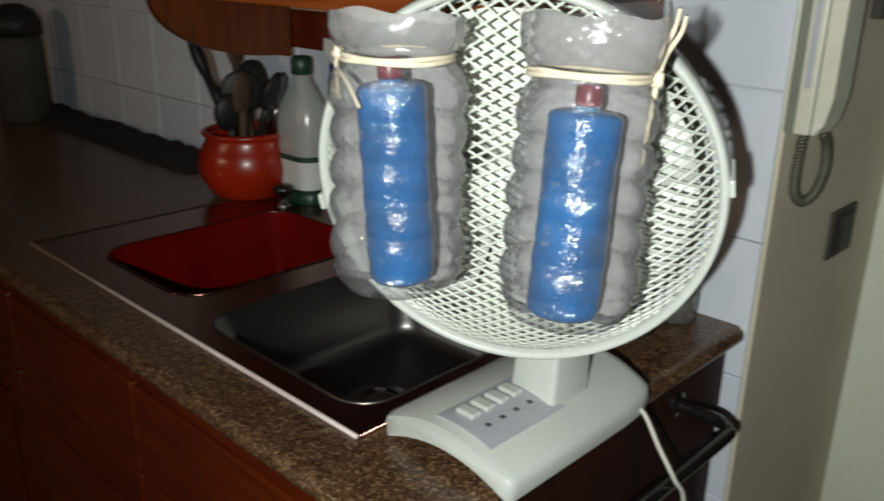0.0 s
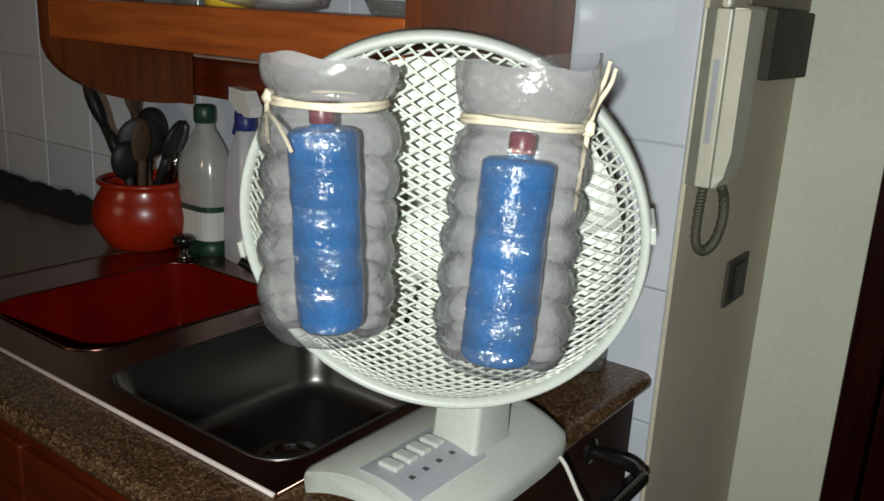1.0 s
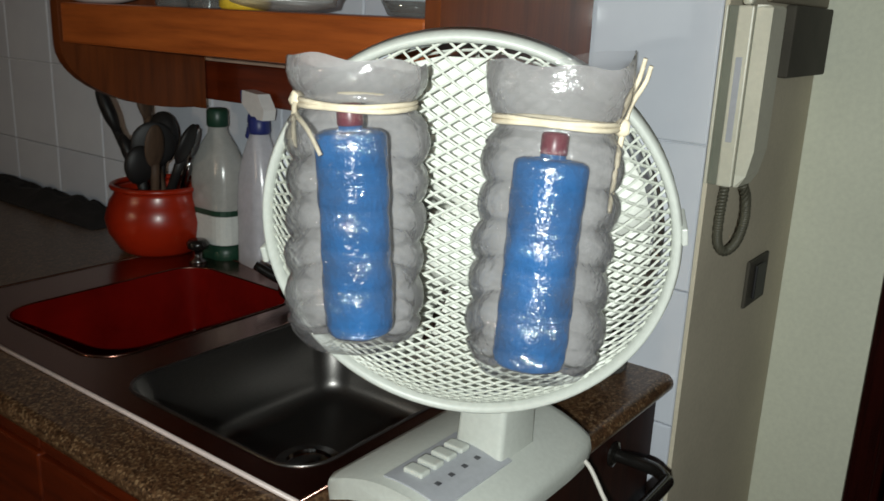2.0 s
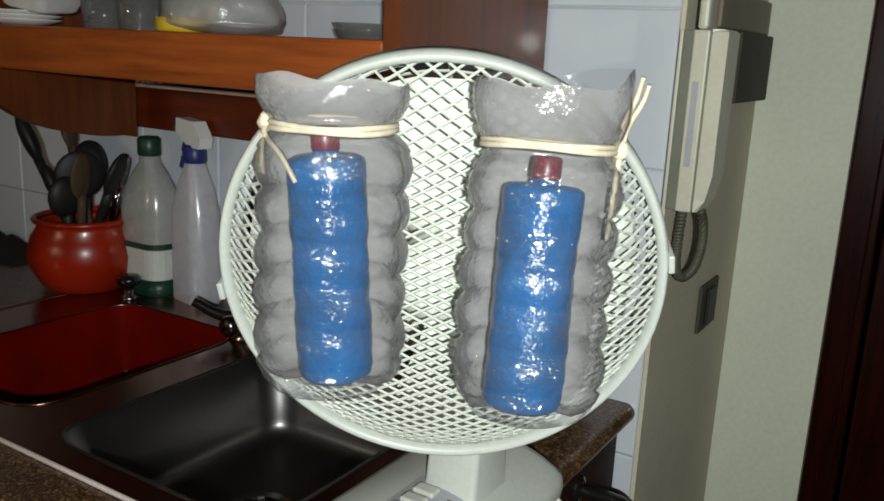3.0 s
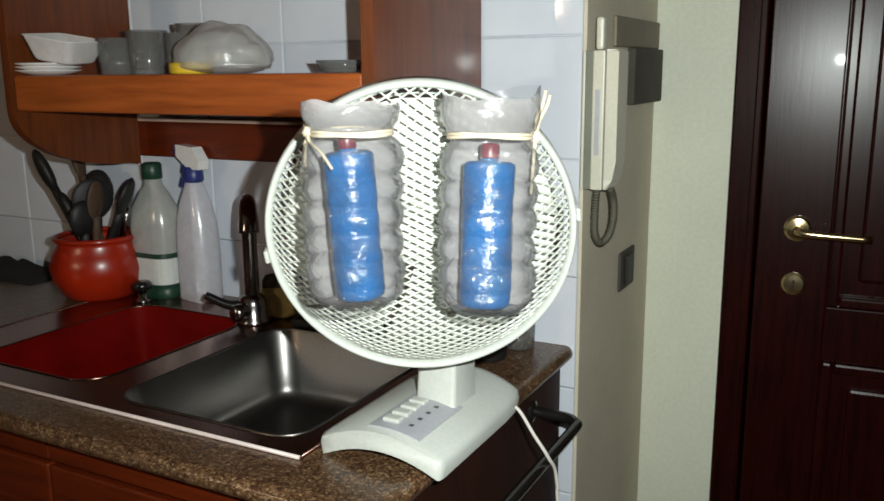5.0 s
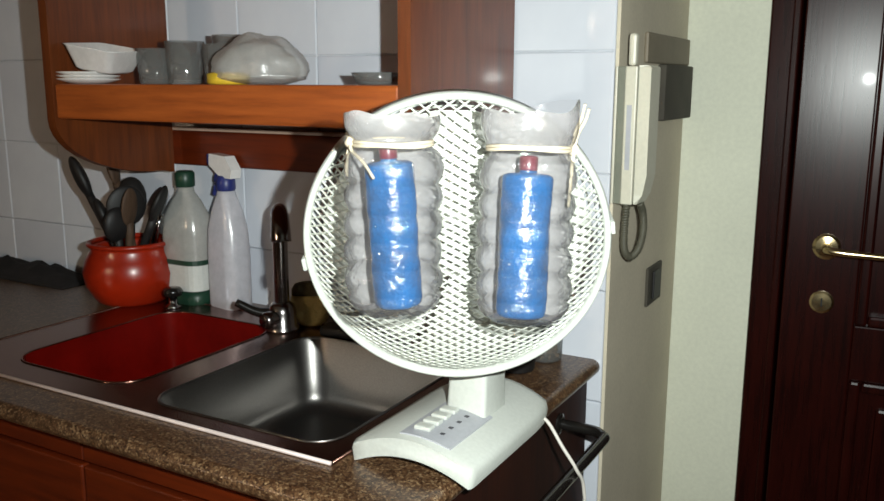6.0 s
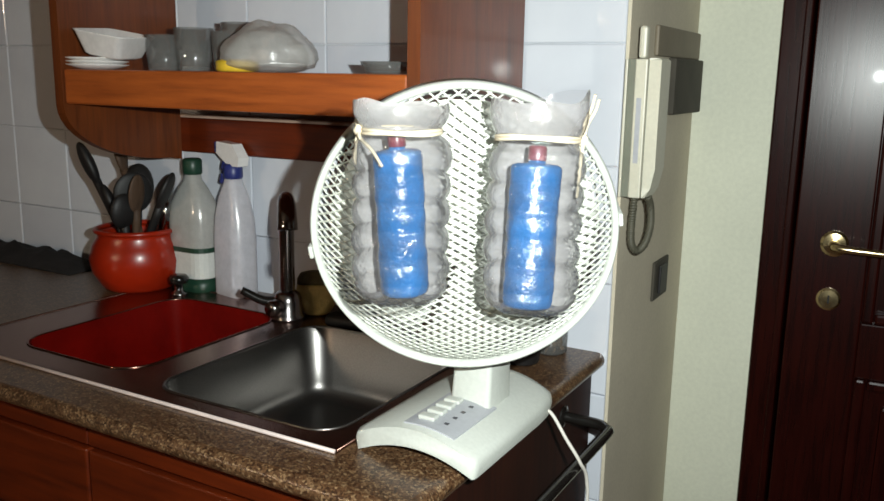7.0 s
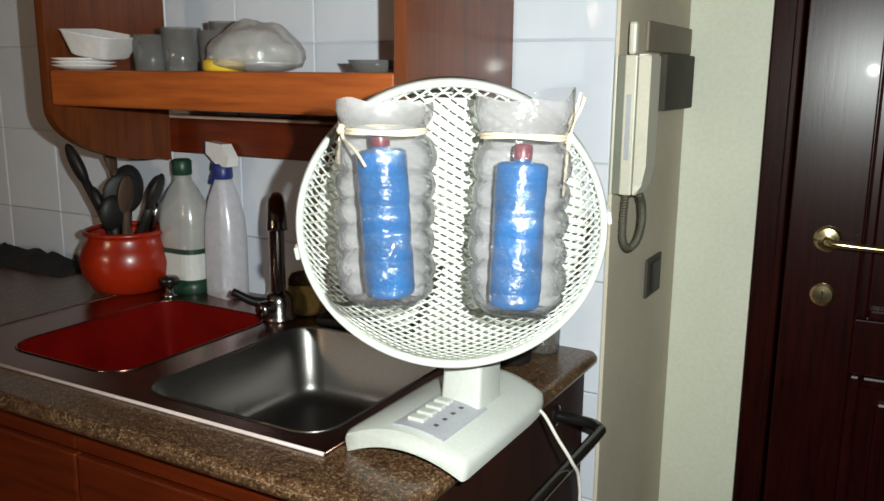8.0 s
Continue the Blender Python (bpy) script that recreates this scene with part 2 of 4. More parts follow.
def tube(points, r, n=8, bm=None, closed=False, caps=True):
    own = bm or bmesh.new()
    pts = [Vector(p) for p in points]
    rows = []
    for i, p in enumerate(pts):
        a = pts[i - 1] if (i or closed) else p
        b = pts[(i + 1) % len(pts)] if (closed or i + 1 < len(pts)) else p
        d = (b - a).normalized()
        side = d.cross(Vector((0, 0, 1)))
        if side.length < 0.15:
            side = d.cross(Vector((1, 0, 0)))
        side.normalize()
        up = side.cross(d)
        rr = r(i / max(1, len(pts) - 1)) if callable(r) else r
        rows.append([own.verts.new(p + rr * (math.cos(t) * side + math.sin(t) * up)) for t in (2 * math.pi * k / n for k in range(n))])
    pairs = list(zip(rows, rows[1:])) + ([(rows[-1], rows[0])] if closed else [])
    for a, b in pairs:
        for k in range(n):
            own.faces.new((a[k], a[(k + 1) % n], b[(k + 1) % n], b[k]))
    if caps and not closed:
        own.faces.new(rows[0])
        own.faces.new(rows[-1])
    return own


def curve_points(ctrl, steps=8):
    """A smooth run through the given points."""
    p = [Vector(c) for c in ctrl]
    p = [2 * p[0] - p[1]] + p + [2 * p[-1] - p[-2]]
    out = []
    for i in range(1, len(p) - 2):
        for k in range(steps):
            t = k / steps
            a, b, c, d = p[i - 1:i + 3]
            out.append(0.5 * (2 * b + (c - a) * t + (2 * a - 5 * b + 4 * c - d) * t * t + (3 * b - a - 3 * c + d) * t ** 3))
    return out + [p[-2]]


def rounded_rect(x0, x1, y0, y1, r, z, n=6):
    out = []
    for cx, cy, a0 in ((x1 - r, y1 - r, 0), (x0 + r, y1 - r, 90), (x0 + r, y0 + r, 180), (x1 - r, y0 + r, 270)):
        for k in range(n + 1):
            a = radians(a0 + 90 * k / n)
            out.append((cx + r * math.cos(a), cy + r * math.sin(a), z))
    return out


# ---------- the setting ----------
WALL_Y, HALL_Y, END_X = 0.705, 1.133, 0.008
floor = tagged(part("floor", block((-2.9, -2.4, -0.10), (2.0, 1.9, -0.008)), M_GROUT_FLOOR), "reddish clay tiled kitchen floor", "floor", kind="structure")
ceiling = tagged(part("ceiling", block((-2.9, -2.4, 2.5), (2.0, 1.9, 2.6)), M_WHITE_WALL), "plain unseen ceiling, dimmed to cut bounced light", "ceiling", kind="structure")
wall_north = tagged(part("wall_north", block((-2.7, WALL_Y + 0.006, 0), (END_X - 0.006, 0.80, 2.5)), M_GROUT), "kitchen wall of glazed white tiles", "wall", kind="structure")
wall_end = tagged(part("wall_end", block((-0.14, 0.802, 0), (END_X, HALL_Y, 2.5)), M_TAN), "tan plastered return of the kitchen wall", "wall", kind="structure")
bm = block((-0.14, HALL_Y + 0.001, 0), (0.168, HALL_Y + 0.11, 2.5))
block((0.168, HALL_Y + 0.001, 2.1), (1.10, HALL_Y + 0.11, 2.5), bm=bm)
block((1.10, HALL_Y + 0.001, 0), (2.0, HALL_Y + 0.11, 2.5), bm=bm)
wall_hall = tagged(part("wall_hall", bm, M_PLASTER), "beige plastered wall beside the dark door", "wall", kind="structure")
bm = block((END_X - 0.0055, WALL_Y + 0.008, 0), (END_X, 0.802, 2.5))
wall_corner = tagged(part("wall_corner", bm, M_TAN), "tan plaster edge at the end of the tiling", "wall", kind="structure")
for nm, lo, hi in (("wall_west", (-2.8, -2.3, 0), (-2.7, 0.8, 2.5)), ("wall_south", (-2.8, -2.4, 0), (2.0, -2.3, 2.5)), ("wall_east", (1.9, -2.3, 0), (2.0, 1.3, 2.5))):
    tagged(part(nm, block(lo, hi), M_ROOM), "plain unseen wall, toned dark brown to cut bounced light", "wall", kind="structure")
bm = block((0.05, HALL_Y + 0.2, 0), (1.2, HALL_Y + 0.22, 2.4))
tagged(part("backdrop", bm, M_BLACK), "dark space behind the door", "backdrop", kind="structure")

# door frame and the door, a hand's breadth ajar
door_frame = thing("door_frame", pose(0, 0, 0), "dark varnished wooden door frame in the beige wall", "door frame", kind="structure")
part("left_jamb", block((0.160, HALL_Y - 0.022, 0), (0.213, HALL_Y + 0.11, 2.1), 0.004), M_DOOR, door_frame)
part("jamb_bead", block((0.199, HALL_Y - 0.030, 0), (0.2125, HALL_Y - 0.0225, 2.1), 0.003), M_DOOR, door_frame)
part("right_jamb", block((1.045, HALL_Y - 0.022, 0), (1.10, HALL_Y + 0.11, 2.1), 0.004), M_DOOR, door_frame)
part("lintel", block((0.160, HALL_Y - 0.022, 2.1), (1.10, HALL_Y + 0.11, 2.16), 0.004), M_DOOR, door_frame)
DW = 0.825
door_1 = thing("door_1", pose(1.043, HALL_Y + 0.020, 0, 0, 0, 3.4), "dark glossy panelled wooden door standing slightly ajar", "door", kind="structure")
for nm, x0, x1, z0, z1 in (("stile", -DW, -DW + 0.125, 0.006, 2.09), ("stile", -0.125, 0, 0.006, 2.09), ("rail", -DW + 0.125, -0.125, 0.006, 0.2), ("rail", -DW + 0.125, -0.125, 0.80, 0.905), ("rail", -DW + 0.125, -0.125, 1.95, 2.09)):
    part(nm, block((x0, 0, z0), (x1, 0.04, z1), 0.003), M_DOOR, door_1)
for z0, z1 in ((0.2, 0.80), (0.905, 1.95)):
    pn = part("panel", block((-DW + 0.125, 0.013, z0), (-0.125, 0.028, z1)), M_DOOR, door_1)
    part("raised_field", block((-DW + 0.175, 0.004, z0 + 0.05), (-0.175, 0.0128, z1 - 0.05), 0.006), M_DOOR, pn)
    for lo, hi in (((-DW + 0.126, -0.004, z0 + 0.001), (-DW + 0.146, 0.0125, z1 - 0.001)), ((-0.146, -0.004, z0 + 0.001), (-0.126, 0.0125, z1 - 0.001)),
                   ((-DW + 0.147, -0.004, z0 + 0.001), (-0.147, 0.0125, z0 + 0.021)), ((-DW + 0.147, -0.004, z1 - 0.021), (-0.147, 0.0125, z1 - 0.001))):
        part("moulding", block(lo, hi, 0.005), M_DOOR, pn)
lever = part("lever_handle", tube(curve_points([(-DW + 0.068, -0.001, 1.048), (-DW + 0.068, -0.03, 1.048), (-DW + 0.072, -0.043, 1.048), (-DW + 0.10, -0.047, 1.046), (-DW + 0.19, -0.045, 1.043)], 6), lambda t: 0.0085 - 0.002 * t, 12), M_BRASS, door_1, "polished brass lever handle", True)
disc = lathe([(0.024, 0), (0.024, 0.003), (0.019, 0.006), (0.010, 0.008)], 24)
bmesh.ops.transform(disc, matrix=pose(-DW + 0.068, 0, 1.048, 90), verts=disc.verts)
part("rose", disc, M_BRASS, lever)
disc = lathe([(0.021, 0), (0.021, 0.003), (0.017, 0.005), (0.006, 0.0055)], 24)
bmesh.ops.transform(disc, matrix=pose(-DW + 0.068, 0, 0.944, 90), verts=disc.verts)
ros = part("lock_rose", disc, M_BRASS, door_1, "dull brass round lock plate")
part("keyhole", block((-DW + 0.0665, -0.008, 0.936), (-DW + 0.0695, -0.0052, 0.952), 0.001), M_BLACK, ros)

# ---------- worktop and cabinets ----------
TOP, FRONT, THICK, HX0, HX1, HY0, HY1 = 0.900, 0.105, 0.026, -0.922, -0.154, 0.186, 0.632
NOSE = 0.013


def nosing(cx, cy, turn):
    """Half-round section of the worktop's edge, facing the given way."""
    d = (math.cos(radians(turn)), math.sin(radians(turn)))
    return [(cx + NOSE * math.sin(radians(a)) * d[0], cy + NOSE * math.sin(radians(a)) * d[1], TOP - THICK / 2 - THICK / 2 * math.cos(radians(a))) for a in range(0, 181, 15)]


worktop = thing("worktop", pose(0, 0, 0), "polished speckled brown granite kitchen worktop", "worktop")
FY = FRONT + NOSE
part("rounded_edge", loft([nosing(-2.68, FY, -90)] + [nosing(-NOSE, FY, a) for a in (-90, -67, -45, -22, 0)] + [nosing(-NOSE, WALL_Y, 0)], False, False, ring=False), M_GRANITE, worktop, "rounded granite front and end edge", True)
bm = block((-2.68, FY, TOP - THICK), (-NOSE, HY0, TOP))
block((HX1, HY0, TOP - THICK), (-NOSE, WALL_Y, TOP), bm=bm)
block((-2.68, HY0, TOP - THICK), (HX0, WALL_Y, TOP), bm=bm)
block((HX0, HY1, TOP - THICK), (HX1, WALL_Y, TOP), bm=bm)
part("slab", bm, M_GRANITE, worktop)


def base_unit(x0, x1, drawers):
    u = thing("base_cabinet", pose(x0, 0.13, 0), "dark reddish wooden base cabinet under the granite worktop", "cabinet", "kitchen base cabinets")
    w = x1 - x0
    for nm, lo, hi in (("bottom_panel", (0, 0.022, 0.10), (w, 0.57, 0.120)), ("side_panel", (0, 0.022, 0.1205), (0.018, 0.57, 0.873)), ("side_panel", (w - 0.018, 0.022, 0.1205), (w, 0.57, 0.873)),
                       ("back_panel", (0.0185, 0.555, 0.1205), (w - 0.0185, 0.57, 0.873)), ("plinth", (0.0, 0.07, 0.0), (w, 0.085, 0.0995))):
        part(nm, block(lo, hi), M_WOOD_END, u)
    zt = 0.831
    part("top_rail", block((0.0, 0.002, 0.837), (w, 0.0215, 0.873), 0.002), M_WOOD_DARK, u)
    if drawers:
        part("drawer_front", block((0.0012, 0.0, 0.70), (w - 0.0012, 0.021, zt), 0.003), M_WOOD_DARK, u)
        zt = 0.694
    d = part("door", block((0.0012, 0.0, 0.105), (w - 0.0012, 0.021, zt), 0.003), M_WOOD_DARK, u)
    part("door_field", block((0.06, -0.005, 0.165), (w - 0.06, -0.0005, zt - 0.06), 0.004), M_WOOD_DARK, d)
    return u


for x0, x1, dr in ((-0.525, -0.038, True), (-0.93, -0.527, True), (-1.38, -0.932, True), (-1.83, -1.382, True), (-2.28, -1.832, True), (-2.68, -2.282, True)):
    base_unit(x0, x1, dr)
end_panel = thing("cabinet_end_panel", pose(0, 0, 0), "wooden end panel of the kitchen cabinets, shade put into its colour", "cabinet panel")
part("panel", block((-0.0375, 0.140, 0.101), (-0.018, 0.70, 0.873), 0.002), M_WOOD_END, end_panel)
part("front_edge_strip", block((-0.0370, 0.131, 0.101), (-0.0185, 0.1395, 0.873), 0.0015), M_WOOD_DARK, end_panel, "reddish front edge strip")
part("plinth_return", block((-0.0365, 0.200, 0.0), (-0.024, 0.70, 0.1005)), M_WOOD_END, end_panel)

# towel rail on the end panel
rail = thing("towel_rail", pose(-0.0175, 0.575, 0.835), "black enamelled towel rail on the cabinet end panel", "towel rail")
part("bar", tube(curve_points([(0, 0.0, 0), (0.045, 0.0, 0), (0.062, -0.004, 0), (0.074, -0.016, 0), (0.078, -0.034, 0), (0.078, -0.2, 0), (0.078, -0.356, 0), (0.074, -0.374, 0), (0.062, -0.386, 0), (0.045, -0.39, 0), (0, -0.39, 0)], 6), 0.0080, 12), M_BLACK_METAL, rail, "", True)
for y in (0.0, -0.39):
    d = lathe([(0.016, 0), (0.016, 0.003), (0.011, 0.005)], 16)
    bmesh.ops.transform(d, matrix=pose(0, y, 0, 0, 90, 0), verts=d.verts)
    part("fixing_plate", d, M_BLACK_METAL, rail)

# ---------- the sink ----------
SX0, SX1, SY0, SY1 = -0.932, -0.146, 0.178, 0.64
sink = thing("kitchen_sink", pose(0, 0, 0), "inset stainless steel double sink with bright front edge", "sink")
RED, STEEL = (-0.824, -0.560, 0.234, 0.576), (-0.490, -0.178, 0.212, 0.574)
bm = bmesh.new()
loops = [rounded_rect(SX0, SX1, SY0, SY1, 0.006, TOP + 0.003), rounded_rect(*RED, 0.05, TOP + 0.003), rounded_rect(*STEEL, 0.045, TOP + 0.003)]
edges = []
for lp in loops:
    vs = [bm.verts.new(p) for p in lp]
    edges += [bm.edges.new((vs[i], vs[(i + 1) % len(vs)])) for i in range(len(vs))]
bmesh.ops.triangle_fill(bm, use_beauty=True, use_dissolve=False, edges=edges)
deck = part("deck", bm, M_DECK, sink)
part("front_edge", tube([(SX0, SY0, TOP + 0.0025), ((SX0 + SX1) / 2, SY0, TOP + 0.0025), (SX1, SY0, TOP + 0.0028)], 0.0026, 8), M_EDGE, deck, "front rim with its glint painted pale", True)
part("side_edge", tube([(SX1, SY0 + 0.003, TOP + 0.0025), (SX1, SY1, TOP + 0.0025), (SX0, SY1, TOP + 0.0025), (SX0, SY0 + 0.003, TOP + 0.0025)], 0.0024, 8), M_DECK, deck, "dull steel rim", True)


def bowl_mesh(x0, x1, y0, y1, r, depth, top, taper=0.02, foot=0.028, shrink=0.1):
    """A pressed bowl: nearly upright walls, a rounded foot and a flat floor."""
    loops = []
    for t in (0.0, 0.03, 0.25, 0.5, 0.75, 1.0):
        k = taper * t
        loops.append(rounded_rect(x0 + k, x1 - k, y0 + k, y1 - k, r * (1 - shrink * t), top - (depth - foot) * t))
    for a in (15, 30, 45, 60, 75, 90):
        k = taper + foot * (1 - math.cos(radians(a)))
        loops.append(rounded_rect(x0 + k, x1 - k, y0 + k, y1 - k, max(0.008, r * (1 - shrink) - 0.5 * foot * (1 - math.cos(radians(a)))), top - depth + foot * (1 - math.sin(radians(a)))))
    return loft(loops, cap0=False)


b1 = part("steel_bowl", bowl_mesh(*STEEL, 0.045, 0.118, TOP + 0.003), M_STEEL, sink, "", True)
drain = lathe([(0.045, 0.0), (0.043, 0.004), (0.03, 0.005), (0.028, 0.001)], 24)
bmesh.ops.transform(drain, matrix=Matrix.Translation((-0.335, 0.375, TOP - 0.114)), verts=drain.verts)
part("drain", drain, M_CHROME, b1)
red_bowl = part("red_bowl", bowl_mesh(*RED, 0.05, 0.125, TOP + 0.003, 0.012, 0.016, 0.7), M_RED, sink, "deep red enamelled second bowl", True)
part("bowl_rim", tube(rounded_rect(RED[0] - 0.002, RED[1] + 0.002, RED[2] - 0.002, RED[3] + 0.002, 0.052, TOP + 0.0032), 0.0019, 8, closed=True), M_DECK, red_bowl, "steel lip round the red bowl", True)
part("bowl_rim", tube(rounded_rect(STEEL[0] - 0.001, STEEL[1] + 0.001, STEEL[2] - 0.001, STEEL[3] + 0.001, 0.046, TOP + 0.003), 0.0022, 8, closed=True), M_STEEL, b1, "bright lip round the steel bowl", True)
drain = lathe([(0.042, 0.0), (0.040, 0.004), (0.028, 0.005), (0.026, 0.001)], 24)
bmesh.ops.transform(drain, matrix=Matrix.Translation((-0.69, 0.40, TOP - 0.121)), verts=drain.verts)
part("drain", drain, M_CHROME, red_bowl)

# mixer tap
tap = thing("mixer_tap", pose(-0.549, 0.578, TOP + 0.003, 0, 0, -48.6), "chrome kitchen mixer tap with tall curved spout", "tap")
part("base", lathe([(0.030, 0), (0.030, 0.005), (0.026, 0.010), (0.025, 0.034), (0.022, 0.046), (0.015, 0.052)], 24), M_TAP, tap, "", True)
part("spout", tube(curve_points([(0, 0, 0.045), (0.001, 0, 0.11), (0.003, 0, 0.180), (0.012, 0, 0.207), (0.036, 0, 0.221), (0.066, 0, 0.217), (0.088, 0, 0.198), (0.094, 0, 0.178)], 7), lambda t: 0.0132 + 0.0038 * max(0, t - 0.55) / 0.45, 16), M_TAP, tap, "", True)
part("lever", tube(curve_points([(-0.004, -0.014, 0.030), (-0.006, -0.045, 0.034), (-0.012, -0.080, 0.052)], 6), lambda t: 0.010 - 0.003 * t, 10), M_BLACK_METAL, tap, "dark slim lever", True)
part("cartridge", lathe([(0.013, -0.016), (0.015, -0.012), (0.015, 0.012), (0.010, 0.017)], 16), M_TAP, tap, "polished side cap", True).matrix_basis = pose(0.022, -0.022, 0.026, 0, 90, -45)
sponge = thing("sponge", pose(-0.524, 0.630, TOP + 0.003, -8, 0, 30), "rounded yellow kitchen sponge with olive scouring layer propped behind the tap", "sponge")
part("foam", loft([rounded_rect(-a, a, -0.022, 0.022, 0.016, z, 5) for a, z in ((0.018, 0.0), (0.026, 0.006), (0.034, 0.020), (0.038, 0.036), (0.038, 0.048), (0.036, 0.054))]), M_SPONGE, sponge, "", True)
part("scouring_layer", loft([rounded_rect(-a, a, -0.021, 0.021, 0.014, z, 5) for a, z in ((0.036, 0.0545), (0.036, 0.066), (0.030, 0.076), (0.018, 0.079))]), painted("olive_scouring_fibre", (0.12, 0.105, 0.055), 0.95, 0.3, 60, 260, 1.0), sponge, "dark olive scouring layer", True)
dish = tagged(part("scouring_pad", block((-0.045, -0.02, 0), (0.045, 0.02, 0.02), 0.008, 3), M_BLACK), "dark scouring pad lying beside the sponge", "scourer")
dish.matrix_basis = pose(-0.425, 0.600, TOP + 0.003, 0, 0, 10)

knob = thing("sink_knob", pose(-0.836, 0.592, TOP + 0.003), "small dark chrome-tipped drain knob behind the red basin", "knob")
part("stem", lathe([(0.016, 0.0), (0.016, 0.004), (0.009, 0.008), (0.008, 0.022)], 18), M_TAP, knob, "", True)
part("grip", lathe([(0.009, 0.0222), (0.018, 0.025), (0.020, 0.034), (0.015, 0.040), (0.006, 0.041)], 18), M_BLACK_METAL, knob, "dark rounded grip", True)

# ---------- the fan ----------
HEAD = pose(-0.012, 0.233, 1.168, 12.8, 0, 27.5)
fan = thing("desk_fan", pose(-0.0555, 0.325, TOP), "white desk fan with mesh grille standing at the worktop corner", "fan")
TO_FAN = Matrix.Translation((0.0555, -0.325, -TOP))
H = TO_FAN @ HEAD


def head_part(name, bm, material, parent=fan, label="", smooth=False, m=None):
    bmesh.ops.transform(bm, matrix=H @ (m or Matrix()), verts=bm.verts)
    return part(name, bm, material, parent, label, smooth)


# arched base: bent in x, long in y
def arch(x, half=0.079, rise=0.020):
    return rise * (1 - (x / half) ** 2)


bm = bmesh.new()
loops = []
N = 18
for y, k in ((-0.121, 0.955), (-0.119, 0.985), (-0.112, 1.0), (0.0, 1.0), (0.060, 1.0), (0.092, 0.975), (0.108, 0.93), (0.117, 0.86), (0.121, 0.76)):
    top = [((i / N * 2 - 1) * 0.079 * k, y, 0.0235 * (0.9 if abs(y) > 0.118 else 1) + arch((i / N * 2 - 1) * 0.079)) for i in range(N + 1)]
    low = [(x, y, max(0.0, arch(x * 1.02) - 0.0015)) for x, _, _ in reversed(top)]
    edge = [(0.0815 * k, y, 0.014)]
    edge2 = [(-0.0815 * k, y, 0.014)]
    loops.append(top + edge + low + edge2)
loft(loops, bm=bm)
base = part("base", bm, M_FAN, fan, "", True)
base.data.set_sharp_from_angle(angle=radians(50))


def on_base(x, y, lift=0.0):
    return (x, y, 0.0237 + arch(x) + lift)


bm = bmesh.new()
grid_lo = [[bm.verts.new(on_base(-0.018 + 0.066 * i / 8, -0.112 + 0.108 * j / 8, 0.0014)) for i in range(9)] for j in range(9)]
for j in range(8):
    for i in range(8):
        bm.faces.new((grid_lo[j][i], grid_lo[j][i + 1], grid_lo[j + 1][i + 1], grid_lo[j + 1][i]))
r = bmesh.ops.extrude_face_region(bm, geom=list(bm.faces))
bmesh.ops.translate(bm, vec=(0, 0, -0.0022), verts=[v for v in r["geom"] if isinstance(v, bmesh.types.BMVert)])
panel = part("key_panel", bm, M_PANEL, fan, "grey switch panel on the base")
for i in range(4):
    y = -0.090 + i * 0.020
    x, _, z = on_base(0.002, y, 0.0013)
    part("key", block((x - 0.011, y - 0.007, z - 0.001), (x + 0.011, y + 0.007, z + 0.0045), 0.002), M_FAN, panel, "white push key")
    x2, _, z2 = on_base(0.026, y, 0.0015)
    part("printed_mark", block((x2 - 0.0026, y - 0.0026, z2 - 0.0003), (x2 + 0.0026, y + 0.0026, z2 + 0.0005)), M_MARK, panel, "plain dark print")

# neck, turned with the head
bm = bmesh.new()
loft([rounded_rect(-a, a, -b, b, 0.006, z, 3) for a, b, z in ((0.0285, 0.034, 0.030), (0.027, 0.031, 0.044), (0.0262, 0.030, 0.075), (0.0262, 0.031, 0.115), (0.026, 0.033, 0.20))], bm=bm)
bmesh.ops.transform(bm, matrix=pose(0.016, 0.012, 0, -4, 0, 0), verts=bm.verts)
nk = part("neck", bm, M_FAN, fan, "", True)
nk.data.set_sharp_from_angle(angle=radians(40))

# the head: local -y looks out of the front
TURN = pose(0, 0, 0, 90)
RG, RO, DEPTH = 0.1590, 0.1658, 0.052
bm = lathe([(0.0, 0.0), (0.045, -0.002), (0.062, -0.012), (0.066, -0.05), (0.058, -0.085), (0.03, -0.10), (0.0, -0.102)], 32, False, False)
bmesh.ops.remove_doubles(bm, verts=bm.verts, dist=1e-5)
head_part("motor_housing", bm, M_FAN, m=pose(0, 0.062, 0) @ TURN, smooth=True)


def band(prof, n=96):
    rows = [[(r * math.cos(2 * math.pi * i / n), y, r * math.sin(2 * math.pi * i / n)) for i in range(n)] for r, y in prof]
    return loft(rows + [rows[0]], False, False)


bm = band([(RO, 0.010), (RO + 0.0005, -0.004), (RO - 0.0015, -0.0100), (RO - 0.0035, -0.0108), (RG - 0.0005, -0.007), (RG - 0.0015, 0.0), (RG - 0.0005, 0.004), (RO - 0.004, 0.010)])
bmesh.ops.remove_doubles(bm, verts=bm.verts, dist=1e-5)
front_rim = head_part("front_rim", bm, M_FAN, smooth=True)
bm = band([(RO - 0.005, 0.0115), (RO - 0.005, 0.024), (RO - 0.012, 0.026), (RO - 0.012, 0.0115)])
bmesh.ops.remove_doubles(bm, verts=bm.verts, dist=1e-5)
head_part("rear_rim", bm, M_PANEL, label="grey rear cage rim")
